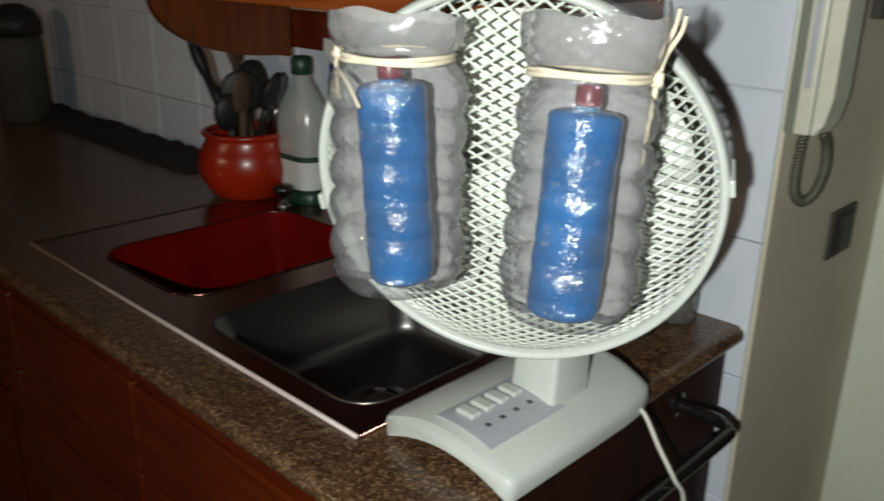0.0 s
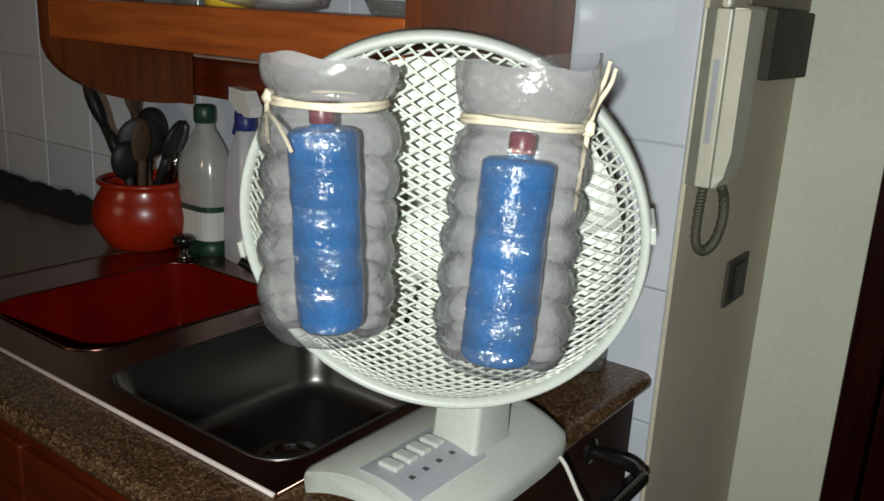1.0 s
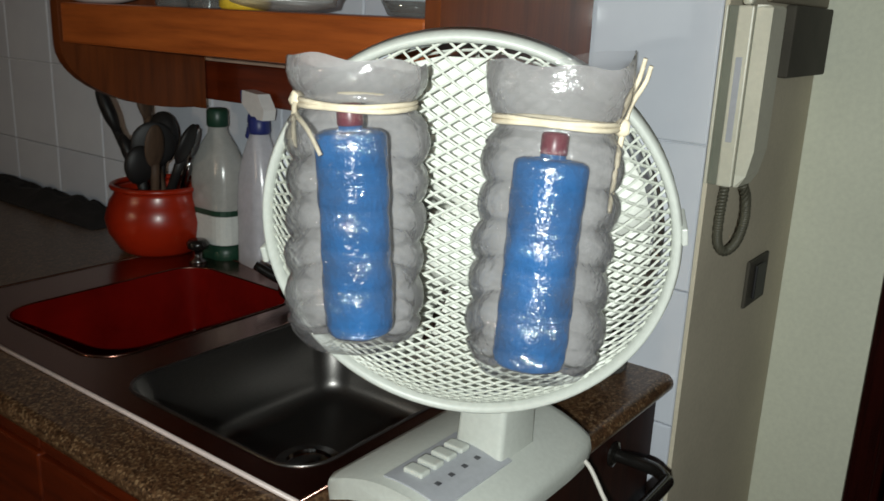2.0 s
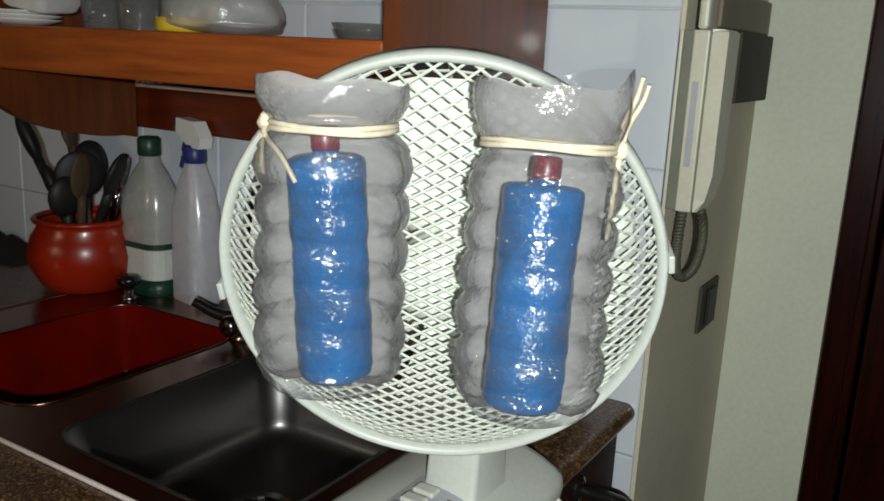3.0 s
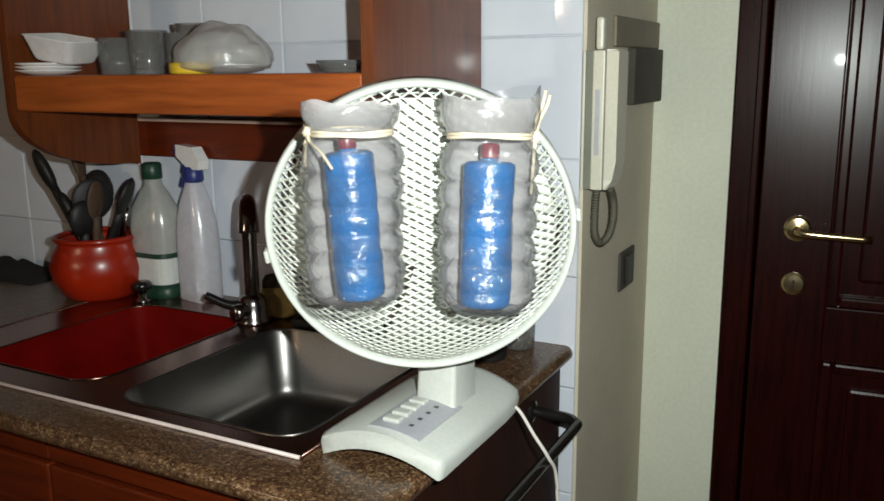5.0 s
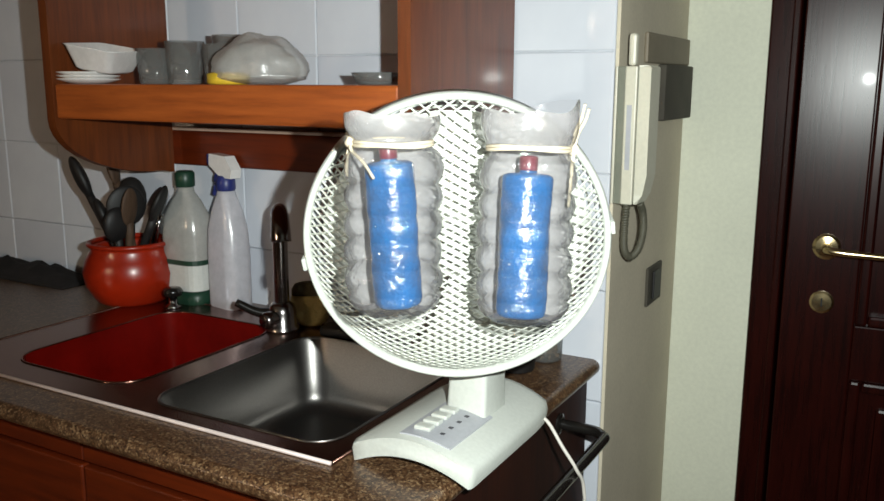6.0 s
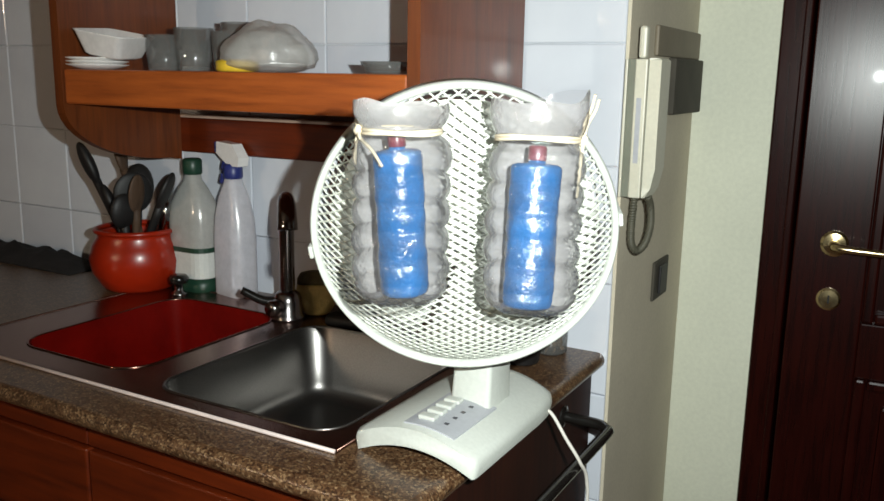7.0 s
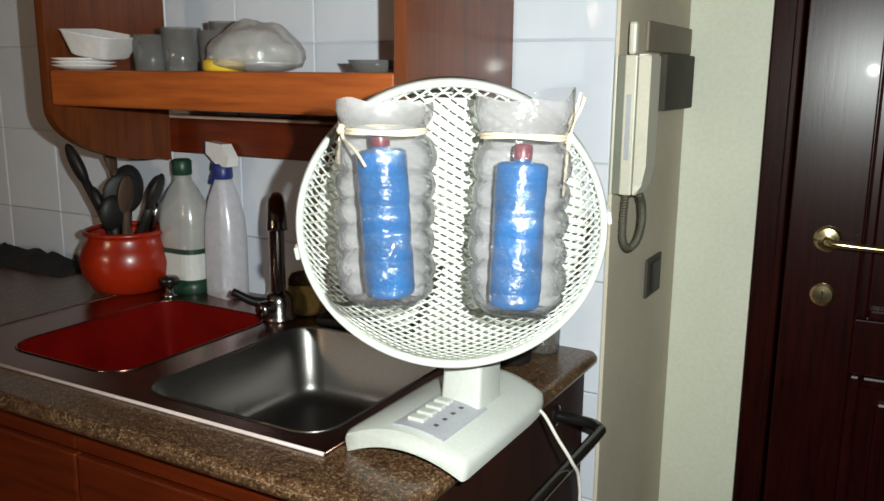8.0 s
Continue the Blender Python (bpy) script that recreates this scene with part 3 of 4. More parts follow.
for a in (8, 188):
    c, s = math.cos(radians(a)), math.sin(radians(a))
    bm = block((RO - 0.001, -0.012, -0.007), (RO + 0.0035, 0.026, 0.007), 0.0012)
    bmesh.ops.transform(bm, matrix=pose(0, 0, 0, 0, -a, 0), verts=bm.verts)
    head_part("rim_clip", bm, M_FAN)


def lattice(radius, height, pitch_x, pitch_z, wire, power, sign):
    """Two crossing families of wires, pressed into a dome."""
    bm = bmesh.new()

    def dome(x, z):
        q = min(1.0, math.hypot(x, z) / radius)
        return sign * height * (1 - q ** power)

    for slope in (1, -1):
        d = Vector((pitch_x, slope * pitch_z)).normalized()
        nrm = Vector((-d.y, d.x))
        gap = abs(pitch_x * nrm.x)
        count = int(radius / gap) + 1
        for k in range(-count, count + 1):
            off = k * gap
            if abs(off) >= radius:
                continue
            half = math.sqrt(radius ** 2 - off ** 2)
            steps = max(3, int(half / 0.009))
            pts = []
            for i in range(steps + 1):
                p = nrm * off + d * (half * (2 * i / steps - 1))
                pts.append((p.x, dome(p.x, p.y), p.y))
            tube(pts, wire, 4, bm, caps=False)
    return bm


head_part("front_grille", lattice(RG, -DEPTH, 0.0158, 0.0088, 0.0012, 4.5, 1), M_GRILLE, label="white expanded metal mesh")
bm = bmesh.new()
for k in range(1, 15):
    r = 0.03 + k * 0.0085
    y = 0.024 + 0.075 * (1 - (r / RG) ** 2.4)
    tube([(r * math.cos(2 * math.pi * i / 48), y, r * math.sin(2 * math.pi * i / 48)) for i in range(48)], 0.0011, 4, bm, closed=True)
for k in range(12):
    c, sn = math.cos(k * math.pi / 6), math.sin(k * math.pi / 6)
    tube([(r * c, 0.0255 + 0.075 * (1 - (r / RG) ** 2.4), r * sn) for r in (0.03, 0.06, 0.09, 0.12, 0.14, 0.154)], 0.0014, 4, bm)
head_part("rear_grille", bm, M_GRILLE, label="white ringed wire guard at the back of the head")
bm = lathe([(0.0, 0.018), (0.018, 0.017), (0.03, 0.010), (0.034, 0.0), (0.034, -0.03)], 28, False, True)
bmesh.ops.remove_doubles(bm, verts=bm.verts, dist=1e-5)
head_part("hub", bm, M_BLADE, m=pose(0, -0.014, 0) @ TURN, smooth=True)
for a in (58, 178, 298):
    bm = bmesh.new()
    rows = []
    for i in range(9):
        t = i / 8
        rad = 0.028 + t * 0.117
        w0, w1 = -42 - 6 * t, 70 + 10 * t - 10 * t * t
        rows.append([(rad * math.cos(radians(a + w0 + (w1 - w0) * j / 8)), 0.012 - 0.016 * (1 - t * t) + 0.036 * (j / 8 - 0.45) * (1.0 - 0.35 * t), rad * math.sin(radians(a + w0 + (w1 - w0) * j / 8))) for j in range(9)])
    loft(rows, False, False, bm, ring=False)
    r = bmesh.ops.extrude_face_region(bm, geom=list(bm.faces))
    bmesh.ops.translate(bm, vec=(0, 0.0018, 0), verts=[v for v in r["geom"] if isinstance(v, bmesh.types.BMVert)])
    head_part("blade", bm, M_BLADE, m=pose(0, -0.009, 0), smooth=True)
part("power_cord", tube(curve_points([(0.050, 0.085, 0.012), (0.068, 0.088, 0.012), (0.0835, 0.090, 0.004), (0.1055, 0.086, -0.023), (0.1255, 0.087, -0.051), (0.1305, 0.106, -0.089), (0.1305, 0.115, -0.2), (0.1305, 0.12, -0.5), (0.1155, 0.125, -0.897)], 8), 0.0024, 8), M_CORD, fan, "thin off-white power cord", True)


# ---------- bottles tied to the grille ----------
def cut_bottle(top_r, rope_r, top_h, ear, seed, ear_side):
    """A clear ribbed bottle with its top cut away; z = 0 at its bottom."""
    prof = [(0.012, 0.006), (0.020, 0.002), (0.030, 0.0), (0.038, 0.004), (0.0435, 0.012), (0.0455, 0.020)]
    for i in range(5):
        z = 0.024 + i * 0.0285
        for q, w in ((0.0, 0.0424), (0.003, 0.0446), (0.0075, 0.0466), (0.0143, 0.0477), (0.021, 0.0466), (0.0255, 0.0446)):
            prof.append((w, z + q))
    prof += [(0.0455, 0.1655), (0.0435, 0.169), (0.040, 0.173), (rope_r, 0.177), (rope_r, 0.181), (rope_r + 0.0035, 0.181 + top_h * 0.10), (top_r - 0.003, 0.181 + top_h * 0.24), (top_r, 0.181 + top_h * 0.42), (top_r + 0.001, 0.181 + top_h * 0.62), (top_r + 0.0005, 0.181 + top_h * 0.8), (top_r - 0.0005, 0.177 + top_h)]
    rng = random.Random(seed)
    ph = [rng.uniform(0, 6.28) for _ in range(4)]
    loops, n = [], 40
    for r, z in prof:
        loop = []
        for k in range(n):
            a = 2 * math.pi * k / n
            dent = 0.016 * math.sin(3 * a + ph[0] + z * 40) + 0.010 * math.sin(7 * a + ph[1] - z * 90) + 0.008 * math.sin(11 * a + ph[2] + z * 150)
            rise = 0.009 * max(0.0, math.cos(2.5 * (a + math.pi / 2))) ** 14 * max(0.0, 1 - z / 0.024) if r > 0.018 else 0.0
            if z > 0.180 + top_h * 0.7:
                rise = ear * max(0, math.cos(a - radians(ear_side))) ** 3 + 0.0018 * math.sin(5 * a + ph[0])
            loop.append((r * (1 + dent) * math.cos(a), r * (1 + dent) * math.sin(a), z + rise))
        loops.append(loop)
    h = n // 2
    front = loft([[lp[(k + h) % n] for k in range(h + 1)] for lp in loops], False, False, ring=False)
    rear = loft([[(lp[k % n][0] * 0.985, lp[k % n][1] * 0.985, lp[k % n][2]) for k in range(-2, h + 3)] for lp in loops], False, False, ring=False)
    floor_ring = bmesh.new()
    floor_ring.faces.new([floor_ring.verts.new(p) for p in loops[0]])
    return front, rear, floor_ring


def hung_bottle(m, args, label):
    b = thing("clear_bottle", m, label, "bottle", PAIR)
    f, r, fl2 = cut_bottle(*args)
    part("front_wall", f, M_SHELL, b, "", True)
    part("rear_wall", r, M_HAZED, b, "rear wall with the plastic's haze put into its colour", True)
    part("bottom", fl2, M_HAZED, b)
    return b


def blue_bottle(parent_m, seed, grp):
    t = thing("small_bottle", parent_m, "small blue-filled bottle with red cap inside the clear one", "bottle", grp)
    prof = [(0.014, 0.003), (0.020, 0.0), (0.0235, 0.003), (0.0248, 0.009)]
    for i in range(6):
        z = 0.014 + i * 0.0185
        prof += [(0.0246, z), (0.0249, z + 0.003), (0.0252, z + 0.006), (0.0252, z + 0.011), (0.0249, z + 0.015)]
    prof += [(0.0250, 0.130), (0.0250, 0.1375), (0.0240, 0.1405), (0.0200, 0.1425), (0.0085, 0.1435), (0.0085, 0.1455)]
    rng = random.Random(seed)
    p0, p1 = rng.uniform(0, 6), rng.uniform(0, 6)
    n = 32
    bm = loft([[(r * (1 + 0.03 * math.sin(4 * a + p0 + z * 60) * math.sin(z * 130 + p1)) * math.cos(a), r * (1 + 0.03 * math.sin(5 * a + p1 - z * 45)) * math.sin(a), z)
                for a in (2 * math.pi * k / n for k in range(n))] for r, z in prof])
    part("body", bm, M_BLUE, t, "", True)
    cp = lathe([(0.0088, 0.1457), (0.0092, 0.147), (0.0092, 0.158), (0.0080, 0.160), (0.004, 0.1605)], 24)
    part("cap", cp, M_RED_CAP, t, "dull red screw cap", True)
    return t


def tie(m, rope_r, knot_side, tails, grp):
    t = thing("raffia_tie", m, "pale raffia cord knotted round the neck of the clear bottle", "cord", grp)
    bm = bmesh.new()
    for k, dz in enumerate((-0.0012, 0.0012)):
        tube([((rope_r + 0.0016) * math.cos(2 * math.pi * i / 40), (rope_r + 0.0016) * math.sin(2 * math.pi * i / 40), dz + 0.0006 * math.sin(i * 0.5 + k * 2)) for i in range(40)], 0.0018, 7, bm, closed=True)
    part("loop", bm, M_ROPE, t, "", True)
    c, s = math.cos(radians(knot_side)), math.sin(radians(knot_side))
    k = Vector((c, s, 0)) * (rope_r + 0.004)
    bm = bmesh.new()
    bmesh.ops.create_icosphere(bm, subdivisions=2, radius=0.0048)
    for v in bm.verts:
        v.co = Vector((v.co.x, v.co.y, v.co.z * 1.3)) + k + v.co.normalized() * 0.0008 * math.sin(v.co.x * 2500)
    part("knot", bm, M_ROPE, t, "", True)
    for tail in tails:
        part("tail", tube(curve_points([k + Vector(p) for p in tail], 6), lambda q: 0.0020 - 0.0006 * q, 7), M_ROPE, t, "", True)
    return t


YAW = 27.5
PAIR = "bottles hung on the fan"
ML, MR = pose(-0.0108, 0.1050, 1.1245, 0, 0, YAW), pose(0.103, 0.150, 1.120, -5, 1.5, YAW)
SQUAT = Matrix.Diagonal((0.96, 0.96, 0.885, 1))
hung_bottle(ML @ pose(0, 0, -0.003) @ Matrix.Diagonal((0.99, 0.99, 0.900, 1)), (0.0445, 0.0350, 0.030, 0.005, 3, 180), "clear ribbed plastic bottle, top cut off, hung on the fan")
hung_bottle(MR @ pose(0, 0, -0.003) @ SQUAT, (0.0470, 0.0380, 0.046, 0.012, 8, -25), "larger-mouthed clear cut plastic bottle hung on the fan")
blue_bottle(ML @ pose(0.0045, -0.004, 0.004, 0, -3.5, 0) @ Matrix.Diagonal((0.93, 0.93, 0.965, 1)), 4, PAIR)
blue_bottle(MR @ pose(-0.002, -0.002, 0.001, 0, 2.0, 60) @ Matrix.Diagonal((0.95, 0.95, 0.945, 1)), 9, PAIR)
tie(ML @ pose(0, 0, 0.1585), 0.0352, 190, [[(0, 0, 0), (0.002, -0.010, -0.006), (0.014, -0.020, -0.016), (0.024, -0.026, -0.030)], [(0, 0, 0), (-0.004, 0.004, -0.014), (-0.006, 0.014, -0.034)], [(0, 0, 0), (-0.006, 0.022, 0.008), (-0.004, 0.045, 0.012)]], "ties")
tie(MR @ pose(0, 0, 0.1585), 0.0370, -8, [[(0, 0, 0), (0.001, 0.002, 0.016), (0.006, 0.002, 0.030), (0.008, -0.003, 0.042)], [(0, 0, 0), (0.003, 0.002, 0.014), (0.010, 0.004, 0.028), (0.012, -0.001, 0.038)], [(0, 0, 0), (-0.001, 0.0, -0.02), (-0.002, -0.002, -0.038), (-0.002, 0.004, -0.052)], [(0, 0, 0), (0.0, 0.03, 0.006), (-0.01, 0.06, 0.012)]], "ties")

# ---------- along the back of the worktop ----------
pot = thing("utensil_pot", pose(-0.957, 0.600, TOP) @ Matrix.Diagonal((1.08, 1.08, 0.98, 1)), "red glazed clay pot full of kitchen utensils", "pot")
bm = lathe([(0.055, 0.0), (0.066, 0.008), (0.083, 0.040), (0.087, 0.066), (0.080, 0.095), (0.070, 0.112), (0.0715, 0.120), (0.066, 0.120), (0.064, 0.114), (0.070, 0.07), (0.05, 0.012)], 36)
part("body", bm, M_POT, pot, "", True)
part("rim", tube([(0.0725 * math.cos(2 * math.pi * i / 36), 0.0725 * math.sin(2 * math.pi * i / 36), 0.1245) for i in range(36)], 0.0052, 8, closed=True), M_POT, pot, "", True)
GRP = "utensils in the pot"


def utensil(name, label, mat_h, foot, top, head, mat_head=None):
    u = thing(name, pose(-0.957, 0.600, TOP + 0.013), label, "utensil", GRP)
    a, b = Vector(foot), Vector(top)
    part("handle", tube([a.lerp(b, t / 6) for t in range(7)], lambda t: 0.0065 + 0.002 * t, 8), mat_h, u, "", True)
    bm = bmesh.new()
    d = (b - a).normalized()
    bmesh.ops.create_uvsphere(bm, u_segments=16, v_segments=10, radius=1)
    q = d.to_track_quat("Z", "Y").to_matrix().to_4x4()
    bmesh.ops.transform(bm, matrix=Matrix.Translation(b + d * head[2] * 0.8) @ q @ pose(0, 0, 0, 0, 0, head[3]) @ Matrix.Diagonal((head[0], head[1], head[2], 1)), verts=bm.verts)
    part("head", bm, mat_head or mat_h, u, "", True)
    return u


utensil("ladle", "black plastic serving spoon leaning in the red pot", M_BLACK, (0.02, 0, 0), (-0.075, -0.03, 0.205), (0.030, 0.013, 0.046, 40))
utensil("wooden_spoon", "worn wooden spoon leaning in the red pot", M_UTENSIL, (0.01, 0.02, 0), (-0.052, 0.02, 0.225), (0.024, 0.010, 0.040, 30))
utensil("spatula", "dark broad kitchen spatula in the red pot", M_BLACK, (0.0, 0.0, 0), (0.008, -0.01, 0.150), (0.040, 0.008, 0.042, 30))
utensil("flat_spoon", "dark flat wooden spoon standing in the red pot", M_UTENSIL, (0.0, -0.01, 0), (0.035, -0.028, 0.155), (0.022, 0.006, 0.040, 35))
utensil("slotted_spoon", "dark kitchen spoon leaning in the red pot", M_BLACK, (-0.02, 0.0, 0), (0.072, 0.0, 0.165), (0.032, 0.010, 0.040, 30))
utensil("whisk", "dark whisk with thin wires in the red pot", M_BLACK, (-0.02, 0.01, 0), (-0.028, 0.03, 0.150), (0.032, 0.026, 0.048, 0))
utensil("dark_ladle", "dark plastic ladle standing in the red pot", M_BLACK, (0.0, -0.02, 0), (0.020, -0.045, 0.125), (0.030, 0.014, 0.036, 50))
utensil("potato_masher", "dark-handled masher leaning in the red pot", M_BLACK, (0.0, 0.01, 0), (-0.040, -0.020, 0.140), (0.030, 0.012, 0.034, 20))
utensil("steel_fork", "steel serving fork in the red pot", M_CHROME, (0.0, 0.02, 0), (0.055, 0.035, 0.165), (0.016, 0.004, 0.03, 20))

det = thing("detergent_bottle", pose(-0.848, 0.652, TOP) @ Matrix.Diagonal((1, 1, 1.06, 1)), "pale detergent bottle with white label and dark green base", "bottle")
part("body", loft([rounded_rect(-a, a, -b, b, min(a, b) * 0.8, z, 5) for a, b, z in ((0.049, 0.034, 0.028), (0.051, 0.036, 0.05), (0.051, 0.036, 0.135), (0.047, 0.033, 0.165), (0.030, 0.022, 0.195), (0.016, 0.016, 0.212), (0.015, 0.015, 0.222))]), M_DETERGENT, det, "", True)
part("foot", loft([rounded_rect(-a, a, -b, b, min(a, b) * 0.8, z, 5) for a, b, z in ((0.047, 0.033, 0.0), (0.050, 0.035, 0.004), (0.050, 0.035, 0.0275))]), M_GREEN, det, "dark green base", True)
part("label", loft([rounded_rect(-0.0525, 0.0525, -0.0375, 0.0375, 0.029, z, 5) for z in (0.030, 0.078)], False, False), M_LABEL, det, "white label band")
part("label_stripe", loft([rounded_rect(-0.053, 0.053, -0.038, 0.038, 0.0295, z, 5) for z in (0.079, 0.088)], False, False), M_GREEN, det, "green stripe")
part("cap", lathe([(0.017, 0.222), (0.019, 0.224), (0.019, 0.248), (0.015, 0.252)], 20), M_GREEN, det, "dark green cap", True)

spr = thing("spray_bottle", pose(-0.748, 0.660, TOP, 0, 0, -10) @ Matrix.Diagonal((1, 1, 1.05, 1)), "frosted white spray bottle with navy trigger", "bottle")
part("body", loft([rounded_rect(-a, a, -b, b, min(a, b) * 0.75, z, 5) for a, b, z in ((0.040, 0.027, 0.0), (0.043, 0.030, 0.006), (0.043, 0.030, 0.11), (0.040, 0.028, 0.15), (0.030, 0.024, 0.185), (0.018, 0.018, 0.212), (0.014, 0.014, 0.225))]), M_SPRAY, spr, "", True)
part("collar", lathe([(0.017, 0.222), (0.019, 0.226), (0.018, 0.246), (0.014, 0.250)], 20), M_NAVY, spr, "navy screw collar", True)
hd = part("spray_head", loft([[(-0.036, yy, 0.268), (0.0, yy, 0.246), (0.030, yy, 0.246), (0.034, yy, 0.262), (0.014, yy, 0.286), (-0.034, yy, 0.289)] for yy in (-0.012, 0.0, 0.012)]), M_CERAMIC, spr, "white spray head")
part("trigger", tube(curve_points([(-0.014, 0, 0.262), (-0.026, 0, 0.245), (-0.030, 0, 0.225), (-0.036, 0, 0.212)], 5), 0.0065, 8), M_NAVY, hd, "navy trigger", True)
part("nozzle", block((-0.046, -0.009, 0.268), (-0.0362, 0.009, 0.288), 0.002), M_NAVY, hd, "navy nozzle")

cup = thing("black_tumbler", pose(-0.100, 0.60, TOP), "small black plastic tumbler behind the fan", "cup")
part("wall", lathe([(0.026, 0.0), (0.028, 0.003), (0.034, 0.085), (0.036, 0.088), (0.033, 0.088), (0.026, 0.006)], 24), M_BLACK, cup, "", True)
jar = thing("glass_jar", pose(-0.080, 0.668, TOP), "small clear glass jar with dry brown leaves", "jar")
part("glass", lathe([(0.024, 0.0), (0.027, 0.004), (0.028, 0.05), (0.021, 0.058), (0.021, 0.066)], 24, True, False), M_GLASS, jar, "", True)
bm = bmesh.new()
rng = random.Random(5)
for i in range(70):
    a, rr, z = rng.uniform(0, 6.28), 0.020 * math.sqrt(rng.random()), rng.uniform(0.006, 0.04)
    g = bmesh.ops.create_icosphere(bm, subdivisions=1, radius=rng.uniform(0.003, 0.006))
    bmesh.ops.transform(bm, matrix=Matrix.Translation((rr * math.cos(a), rr * math.sin(a), z)) @ pose(0, 0, 0, rng.uniform(0, 180), rng.uniform(0, 180), 0) @ Matrix.Diagonal((1, 0.4, 1, 1)), verts=g["verts"])
part("leaves", bm, M_JAR_GREEN, jar, "dry brown leaves")

# dark cloth along the wall, tall dark canister
bm = bmesh.new()
rows = []
for i in range(61):
    x = -1.16 - i * 0.022
    rows.append([(x, 0.695 - 0.11 * j / 8, TOP + 0.001 + (0.028 + 0.022 * noise.noise((x * 18, j * 0.7, 2)) + 0.014 * noise.noise((x * 45, j * 1.3, 7))) * math.sin(math.pi * min(1, (j + 0.6) / 9)) * min(1, (i + 0.5) / 5)) for j in range(9)])
loft(rows, False, False, bm, ring=False)
r = bmesh.ops.extrude_face_region(bm, geom=list(bm.faces))
for v in r["geom"]:
    if isinstance(v, bmesh.types.BMVert):
        v.co.z = TOP
tagged(part("dark_cloth", bm, M_CLOTH, None, "", True), "dark crumpled cloth lying along the tiled wall", "cloth")
can = thing("dark_canister", pose(-1.98, 0.58, TOP), "tall dark brown canister standing by the wall", "canister")
part("body", lathe([(0.062, 0.0), (0.066, 0.004), (0.064, 0.20), (0.060, 0.22)], 28), M_BROWN_BOX, can, "", True)
part("lid", lathe([(0.060, 0.2205), (0.066, 0.223), (0.066, 0.26), (0.05, 0.285), (0.02, 0.30)], 28), M_BLACK, can, "black lid", True)

# ---------- wall shelf with dishes ----------
UX0, UX1, UF, UB = -0.884, -0.160, 0.383, 0.699
shelf = thing("wall_shelf", pose(0, 0, 0), "varnished reddish wooden wall shelf unit with curved side brackets", "shelf")
part("shelf_board", block((UX0 + 0.0205, UF + 0.003, 1.277), (UX1 - 0.0205, UB, 1.335), 0.004), M_WOOD, shelf)


def side(x, back):
    out = [(UF, 1.95), (UF, 1.275)]
    for k in range(1, 13):
        t = k / 12
        out.append((UF + 0.23 * (1 - math.cos(t * math.pi / 2)), 1.275 - 0.105 * math.sin(t * math.pi / 2)))
    out += [(back, 1.165), (back, 1.95)]
    return loft([[(xx, y, z) for y, z in out] for xx in (x, x + 0.0195)])


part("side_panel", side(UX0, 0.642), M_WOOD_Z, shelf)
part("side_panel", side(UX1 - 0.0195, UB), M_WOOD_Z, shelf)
part("back_rail", block((UX0 - 0.05, 0.678, 1.176), (UX1 - 0.0205, UB, 1.244), 0.003), M_WOOD_DARK, shelf)
# Light caught by the rail's top edge, added as a pale strip.
part("rail_lit_edge", block((UX0 - 0.05, 0.672, 1.2445), (UX1 - 0.0205, UB, 1.2515), 0.002), M_LIT_EDGE, shelf, "pale strip painted as the rail's lit top edge")
part("top_board", block((UX0 + 0.0205, UF + 0.003, 1.93), (UX1 - 0.0205, UB, 1.95), 0.003), M_WOOD, shelf)
part("upper_board", block((UX0 + 0.0205, UF + 0.06, 1.63), (UX1 - 0.0205, UB, 1.65), 0.003), M_WOOD, shelf)
SH = 1.335
stack = thing("plate_stack", pose(-0.838, 0.436, SH) @ Matrix.Diagonal((0.52, 0.52, 0.75, 1)), "stack of white china plates on the shelf", "plates")
for i in range(3):
    part("plate", lathe([(0.045, 0.0), (0.06, 0.002), (0.098, 0.010), (0.100, 0.012), (0.06, 0.006), (0.045, 0.0045)], 32), M_CERAMIC, stack, "", True).location = (0, 0, i * 0.0075)
bowl_t = tagged(part("square_bowl", loft([rounded_rect(-a, a, -a, a, 0.02, z, 4) for a, z in ((0.05, 0.0), (0.058, 0.004), (0.078, 0.040), (0.082, 0.042), (0.079, 0.042), (0.056, 0.008))]), M_CERAMIC, None, "", True), "white china square bowl resting on the plates", "bowl")
bowl_t.matrix_basis = pose(-0.806, 0.444, SH + 0.022, 3, 9, 12) @ Matrix.Diagonal((0.62, 0.62, 0.95, 1))
for i, (x, y, rr, h) in enumerate(((-0.745, 0.50, 0.033, 0.060), (-0.695, 0.52, 0.034, 0.072), (-0.66, 0.60, 0.036, 0.085), (-0.62, 0.53, 0.033, 0.066))):
    g = tagged(part("drinking_glass", lathe([(rr * 0.8, 0.0), (rr * 0.85, 0.004), (rr, h), (rr * 0.95, h), (rr * 0.8, 0.008)], 24), M_GLASS, None, "", True), "grey drinking glass standing on the shelf", "glass", "glasses on the shelf")
    g.matrix_basis = pose(x, y, SH)
bagged = thing("bagged_bowl", pose(-0.505, 0.49, SH) @ Matrix.Scale(0.74, 4), "milky plastic bag over a bowl with yellow lid", "bag")
bm = bmesh.new()
bmesh.ops.create_uvsphere(bm, u_segments=56, v_segments=32, radius=1)
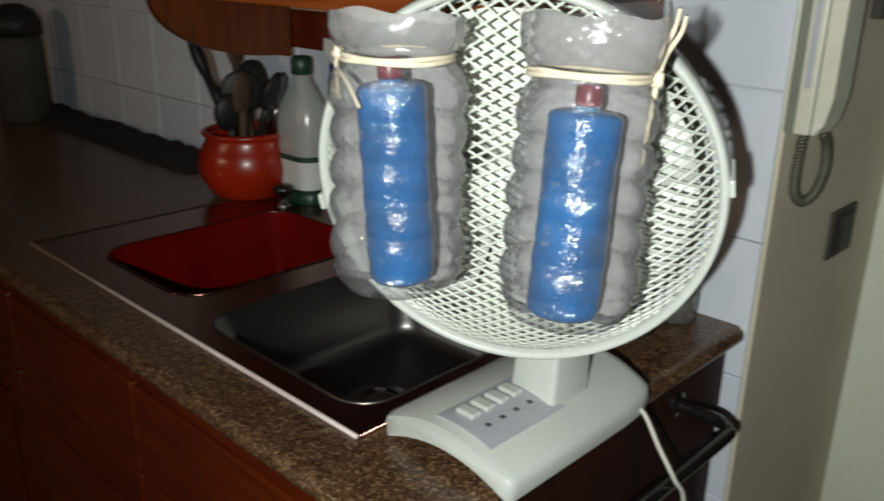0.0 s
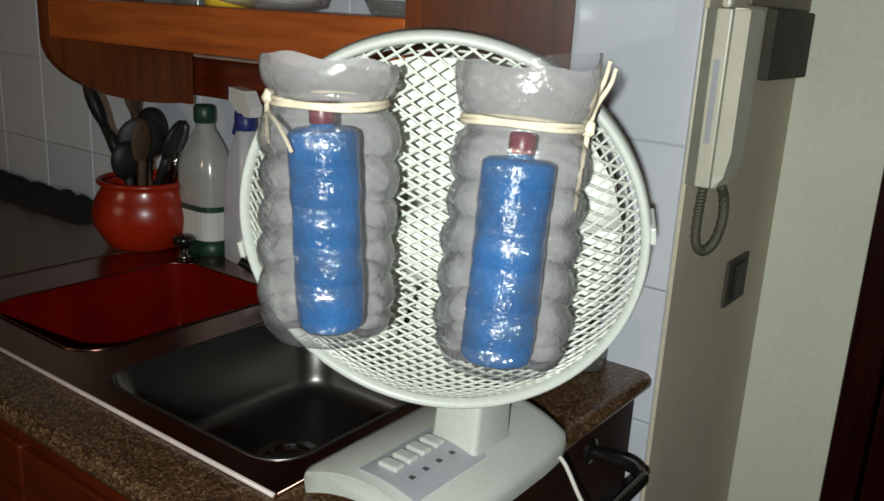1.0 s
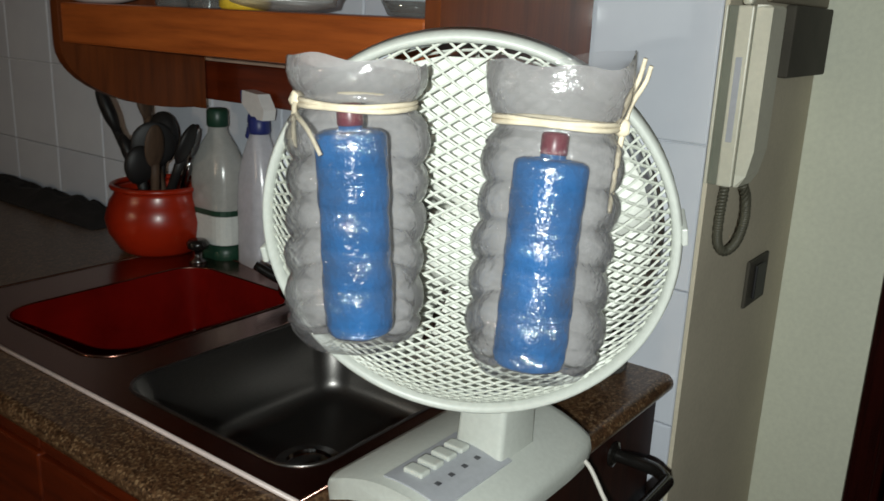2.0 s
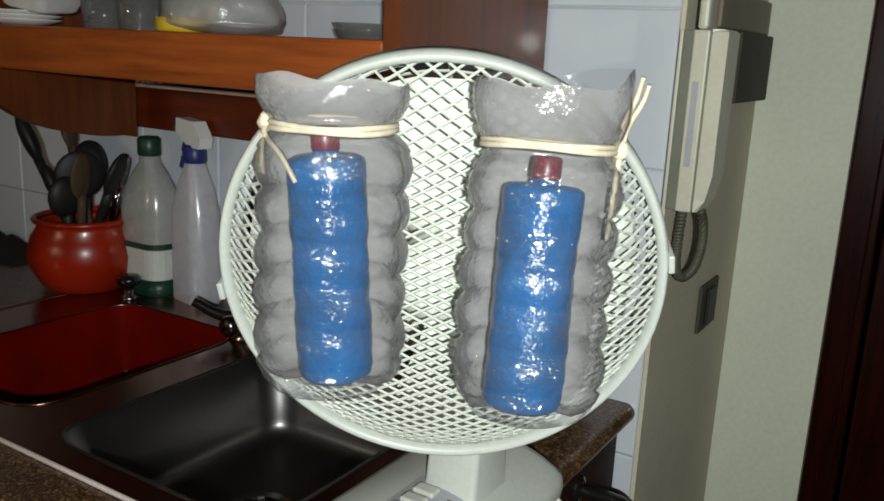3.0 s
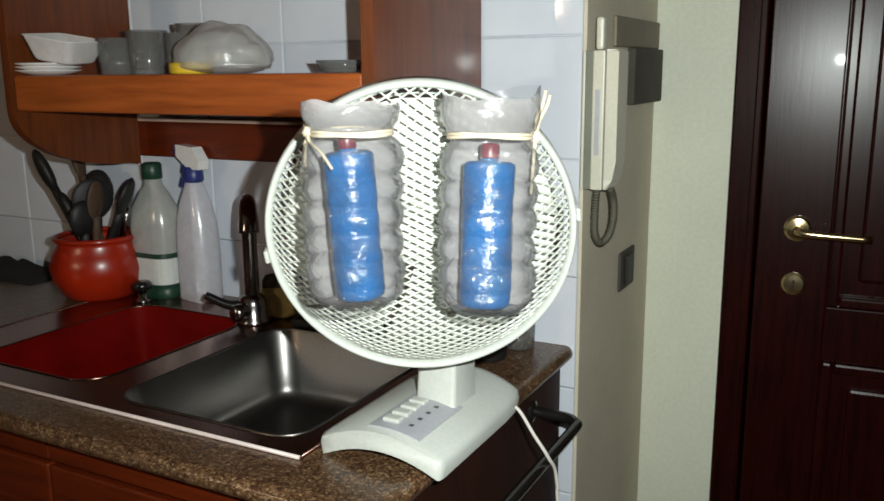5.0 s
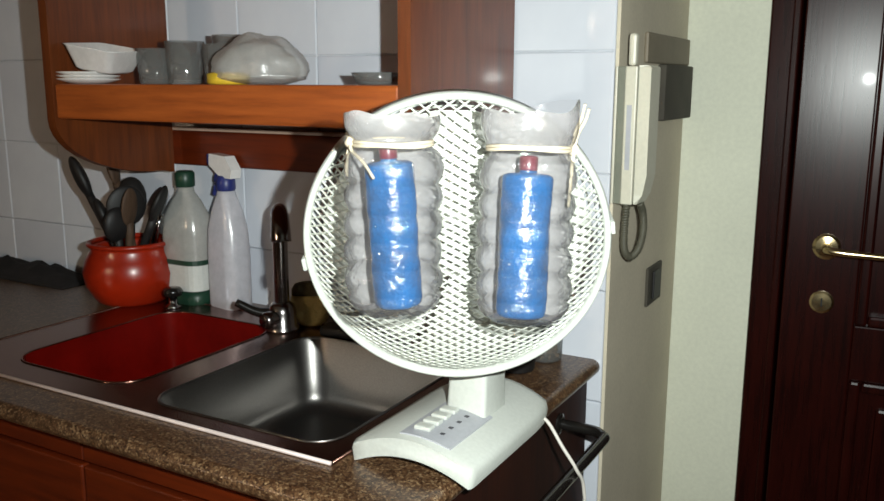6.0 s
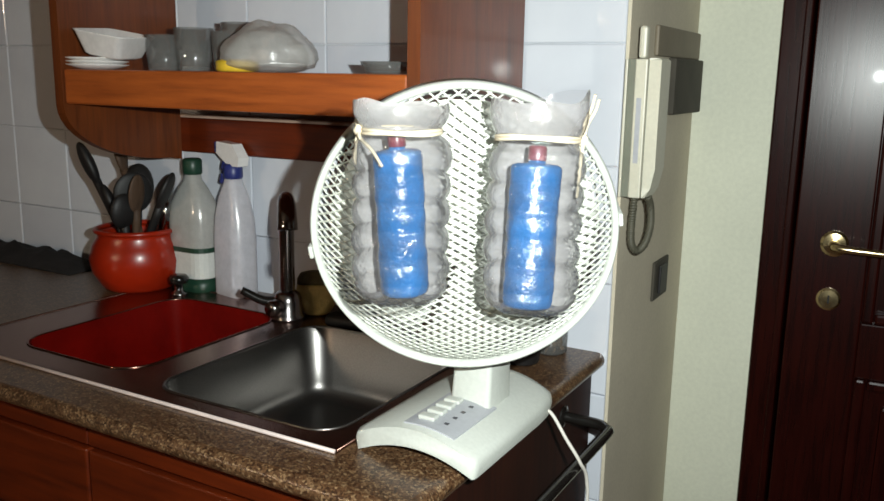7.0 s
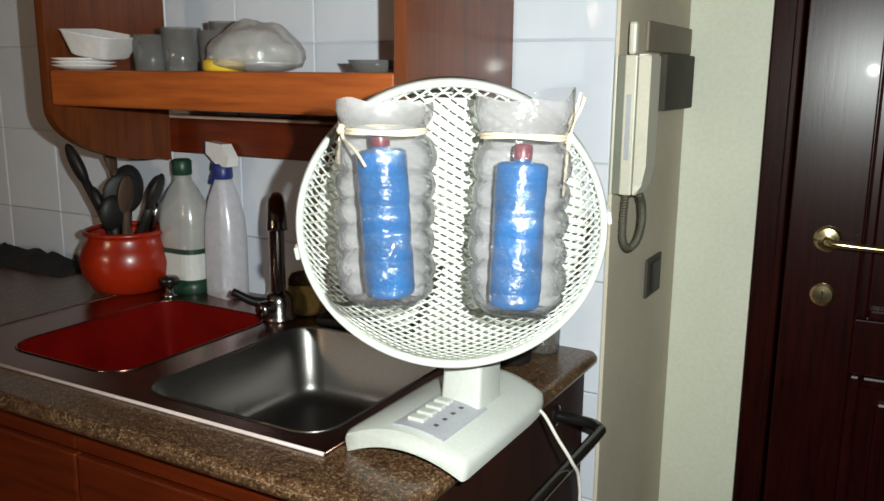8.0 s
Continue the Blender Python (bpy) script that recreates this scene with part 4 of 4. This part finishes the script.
for v in bm.verts:
    k = 1 + 0.08 * noise.noise(v.co * 2.2) + 0.05 * noise.noise(v.co * 6) + 0.025 * abs(noise.noise(v.co * 13))
    low = min(0.0, v.co.z)
    flare = 1 + 0.10 * max(0.0, -low)
    v.co = Vector((v.co.x * 0.112 * k * flare, v.co.y * 0.085 * k * flare, 0.020 + (v.co.z * 0.084 * k if v.co.z > 0 else low * 0.020)))
part("bag", bm, M_MILKY, bagged, "", True)
part("yellow_lid", lathe([(0.04, 0.0), (0.045, 0.004), (0.045, 0.022), (0.03, 0.026)], 24), M_YELLOW, bagged, "yellow plastic lid", True).location = (-0.055, -0.035, 0.0)
lowd = tagged(part("small_dish", lathe([(0.03, 0.0), (0.034, 0.002), (0.042, 0.018), (0.040, 0.018), (0.03, 0.005)], 24), M_GLASS, None, "", True), "small grey glass dish on the shelf", "dish")
lowd.matrix_basis = pose(-0.285, 0.50, SH)
# ---------- on the end wall ----------
ic = thing("door_intercom", pose(END_X, 0.745, 1.262), "ivory wall intercom handset with olive coiled cord", "intercom")
part("back_plate", block((0.0005, -0.050, -0.105), (0.0045, 0.050, 0.102), 0.001), M_IVORY, ic)
part("base_box", block((0.0047, -0.047, -0.105), (0.0165, 0.020, 0.102), 0.001), M_OLIVE, ic, "olive grey base")
cr = part("cradle", block((0.0167, -0.052, -0.105), (0.0350, 0.004, 0.102), 0.002), M_IVORY, ic)
# Raised grey plate; shading of the grip recess is put into its colour.
part("recess_shade", block((0.0215, -0.0532, -0.052), (0.0290, -0.0522, 0.045), 0.0004), M_PANEL, cr, "grey plate for the grip recess's shading")
part("seam", block((0.0351, -0.046, -0.10), (0.0375, 0.000, 0.10)), M_OLIVE, ic, "dark seam")
part("handset", loft([[(x, y, z) for x, y in ((0.0377, -0.052), (0.0377 + d, -0.052 + e), (0.0377 + d, -0.002), (0.0377, 0.002))] for z, d, e in ((-0.104, 0.004, 0.004), (-0.090, 0.012, 0.003), (-0.060, 0.018, 0.001), (0.0, 0.0180, 0.0), (0.100, 0.0180, 0.0), (0.103, 0.014, 0.003))]), M_IVORY, ic, "ivory handset")
part("hook", block((0.018, -0.046, 0.1025), (0.030, -0.030, 0.150), 0.004), M_IVORY, ic, "ivory upright tab")
coil = []
path = curve_points([(0.018, -0.020, -0.106), (0.016, -0.020, -0.150), (0.016, -0.015, -0.182), (0.021, 0.0, -0.196), (0.031, 0.010, -0.184), (0.037, 0.012, -0.155), (0.037, 0.006, -0.125), (0.036, -0.010, -0.106)], 12)
for i in range(len(path) * 5 - 5):
    k, f = divmod(i, 5)
    p = path[k].lerp(path[k + 1], f / 5)
    d = (path[k + 1] - path[k]).normalized()
    s = d.cross(Vector((1, 0, 0))).normalized()
    coil.append(p + 0.0044 * (math.cos(i * 1.1) * s + math.sin(i * 1.1) * d.cross(s)))
part("coiled_cord", tube(coil, 0.0024, 5), M_COIL, ic, "olive coiled cord", True)
bx = thing("wall_box", pose(END_X, 1.03, 1.33), "dark brown wall box with taupe top beside the intercom", "box")
part("cover", block((0.0005, -0.10, -0.055), (0.016, 0.098, 0.042), 0.003), M_BROWN_BOX, bx)
part("top_cover", block((0.0005, -0.19, 0.0425), (0.008, 0.096, 0.092), 0.003), M_TAUPE, bx, "taupe upper cover")
sw = thing("light_switch", pose(END_X, 0.965, 0.976), "dark light switch plate on the tan wall", "switch")
part("plate", block((0.0005, -0.046, -0.036), (0.006, 0.046, 0.036), 0.002), M_BROWN_BOX, sw)
part("rocker", block((0.0062, -0.022, -0.026), (0.011, 0.022, 0.026), 0.002), M_BLACK, sw, "black rocker")

# ---------- lamp on the wall opposite ----------
lamp = thing("wall_lamp", pose(-1.31, -2.295, 1.65), "small lit white wall lamp", "lamp")
part("housing", block((-0.20, 0.0, -0.055), (0.20, 0.03, 0.055), 0.006), M_FAN, lamp)
part("diffuser", block((-0.175, 0.0305, -0.038), (0.175, 0.045, 0.038), 0.006), glowing("lit_diffuser", (1.0, 0.74, 0.50), 80), lamp, "glowing diffuser")

# ---------- tiles ----------
TW = 0.1865


def tile_mesh(w, h):
    bm = bmesh.new()
    k = 0.0024
    loft([[(-a, y, -b), (a, y, -b), (a, y, b), (-a, y, b)] for a, b, y in ((w / 2, h / 2, 0.0057), (w / 2, h / 2, 0.0022), (w / 2 - 0.0012, h / 2 - 0.0012, 0.0007), (w / 2 - k, h / 2 - k, 0.0))], bm=bm)
    me = bpy.data.meshes.new("tile")
    bmesh.ops.recalc_face_normals(bm, faces=bm.faces)
    bm.to_mesh(me)
    bm.free()
    me.materials.append(M_TILE)
    return me


tile = tile_mesh(TW - 0.0012, TW - 0.0012)
for col in range(14):
    for row in range(0, 8):
        z = 1.387 + TW * (row - 2.5)
        if col > 0 and z + TW / 2 < 0.85:
            continue
        ob = new("tile", tile)
        ob.parent = wall_north
        ob.location = (END_X - 0.004 - TW * (col + 0.5), WALL_Y, z)
for row in range(4):
    ob = new("tile", tile)
    ob.parent = wall_north
    ob.location = (END_X - 0.004 - TW * 0.5, WALL_Y, 1.387 + TW * (-3.5 - row))
slab = bmesh.new()
loft([[(-a, -a, z), (a, -a, z), (a, a, z), (-a, a, z)] for a, z in ((0.148, -0.0075), (0.148, -0.001), (0.146, 0.0))], bm=slab)
fl = bpy.data.meshes.new("floor_tile")
slab.to_mesh(fl)
slab.free()
fl.materials.append(M_FLOOR)
for i in range(15):
    for j in range(12):
        ob = new("floor_tile", fl)
        ob.parent = floor
        ob.location = (-2.53 + i * 0.3, -2.13 + j * 0.3, 0)
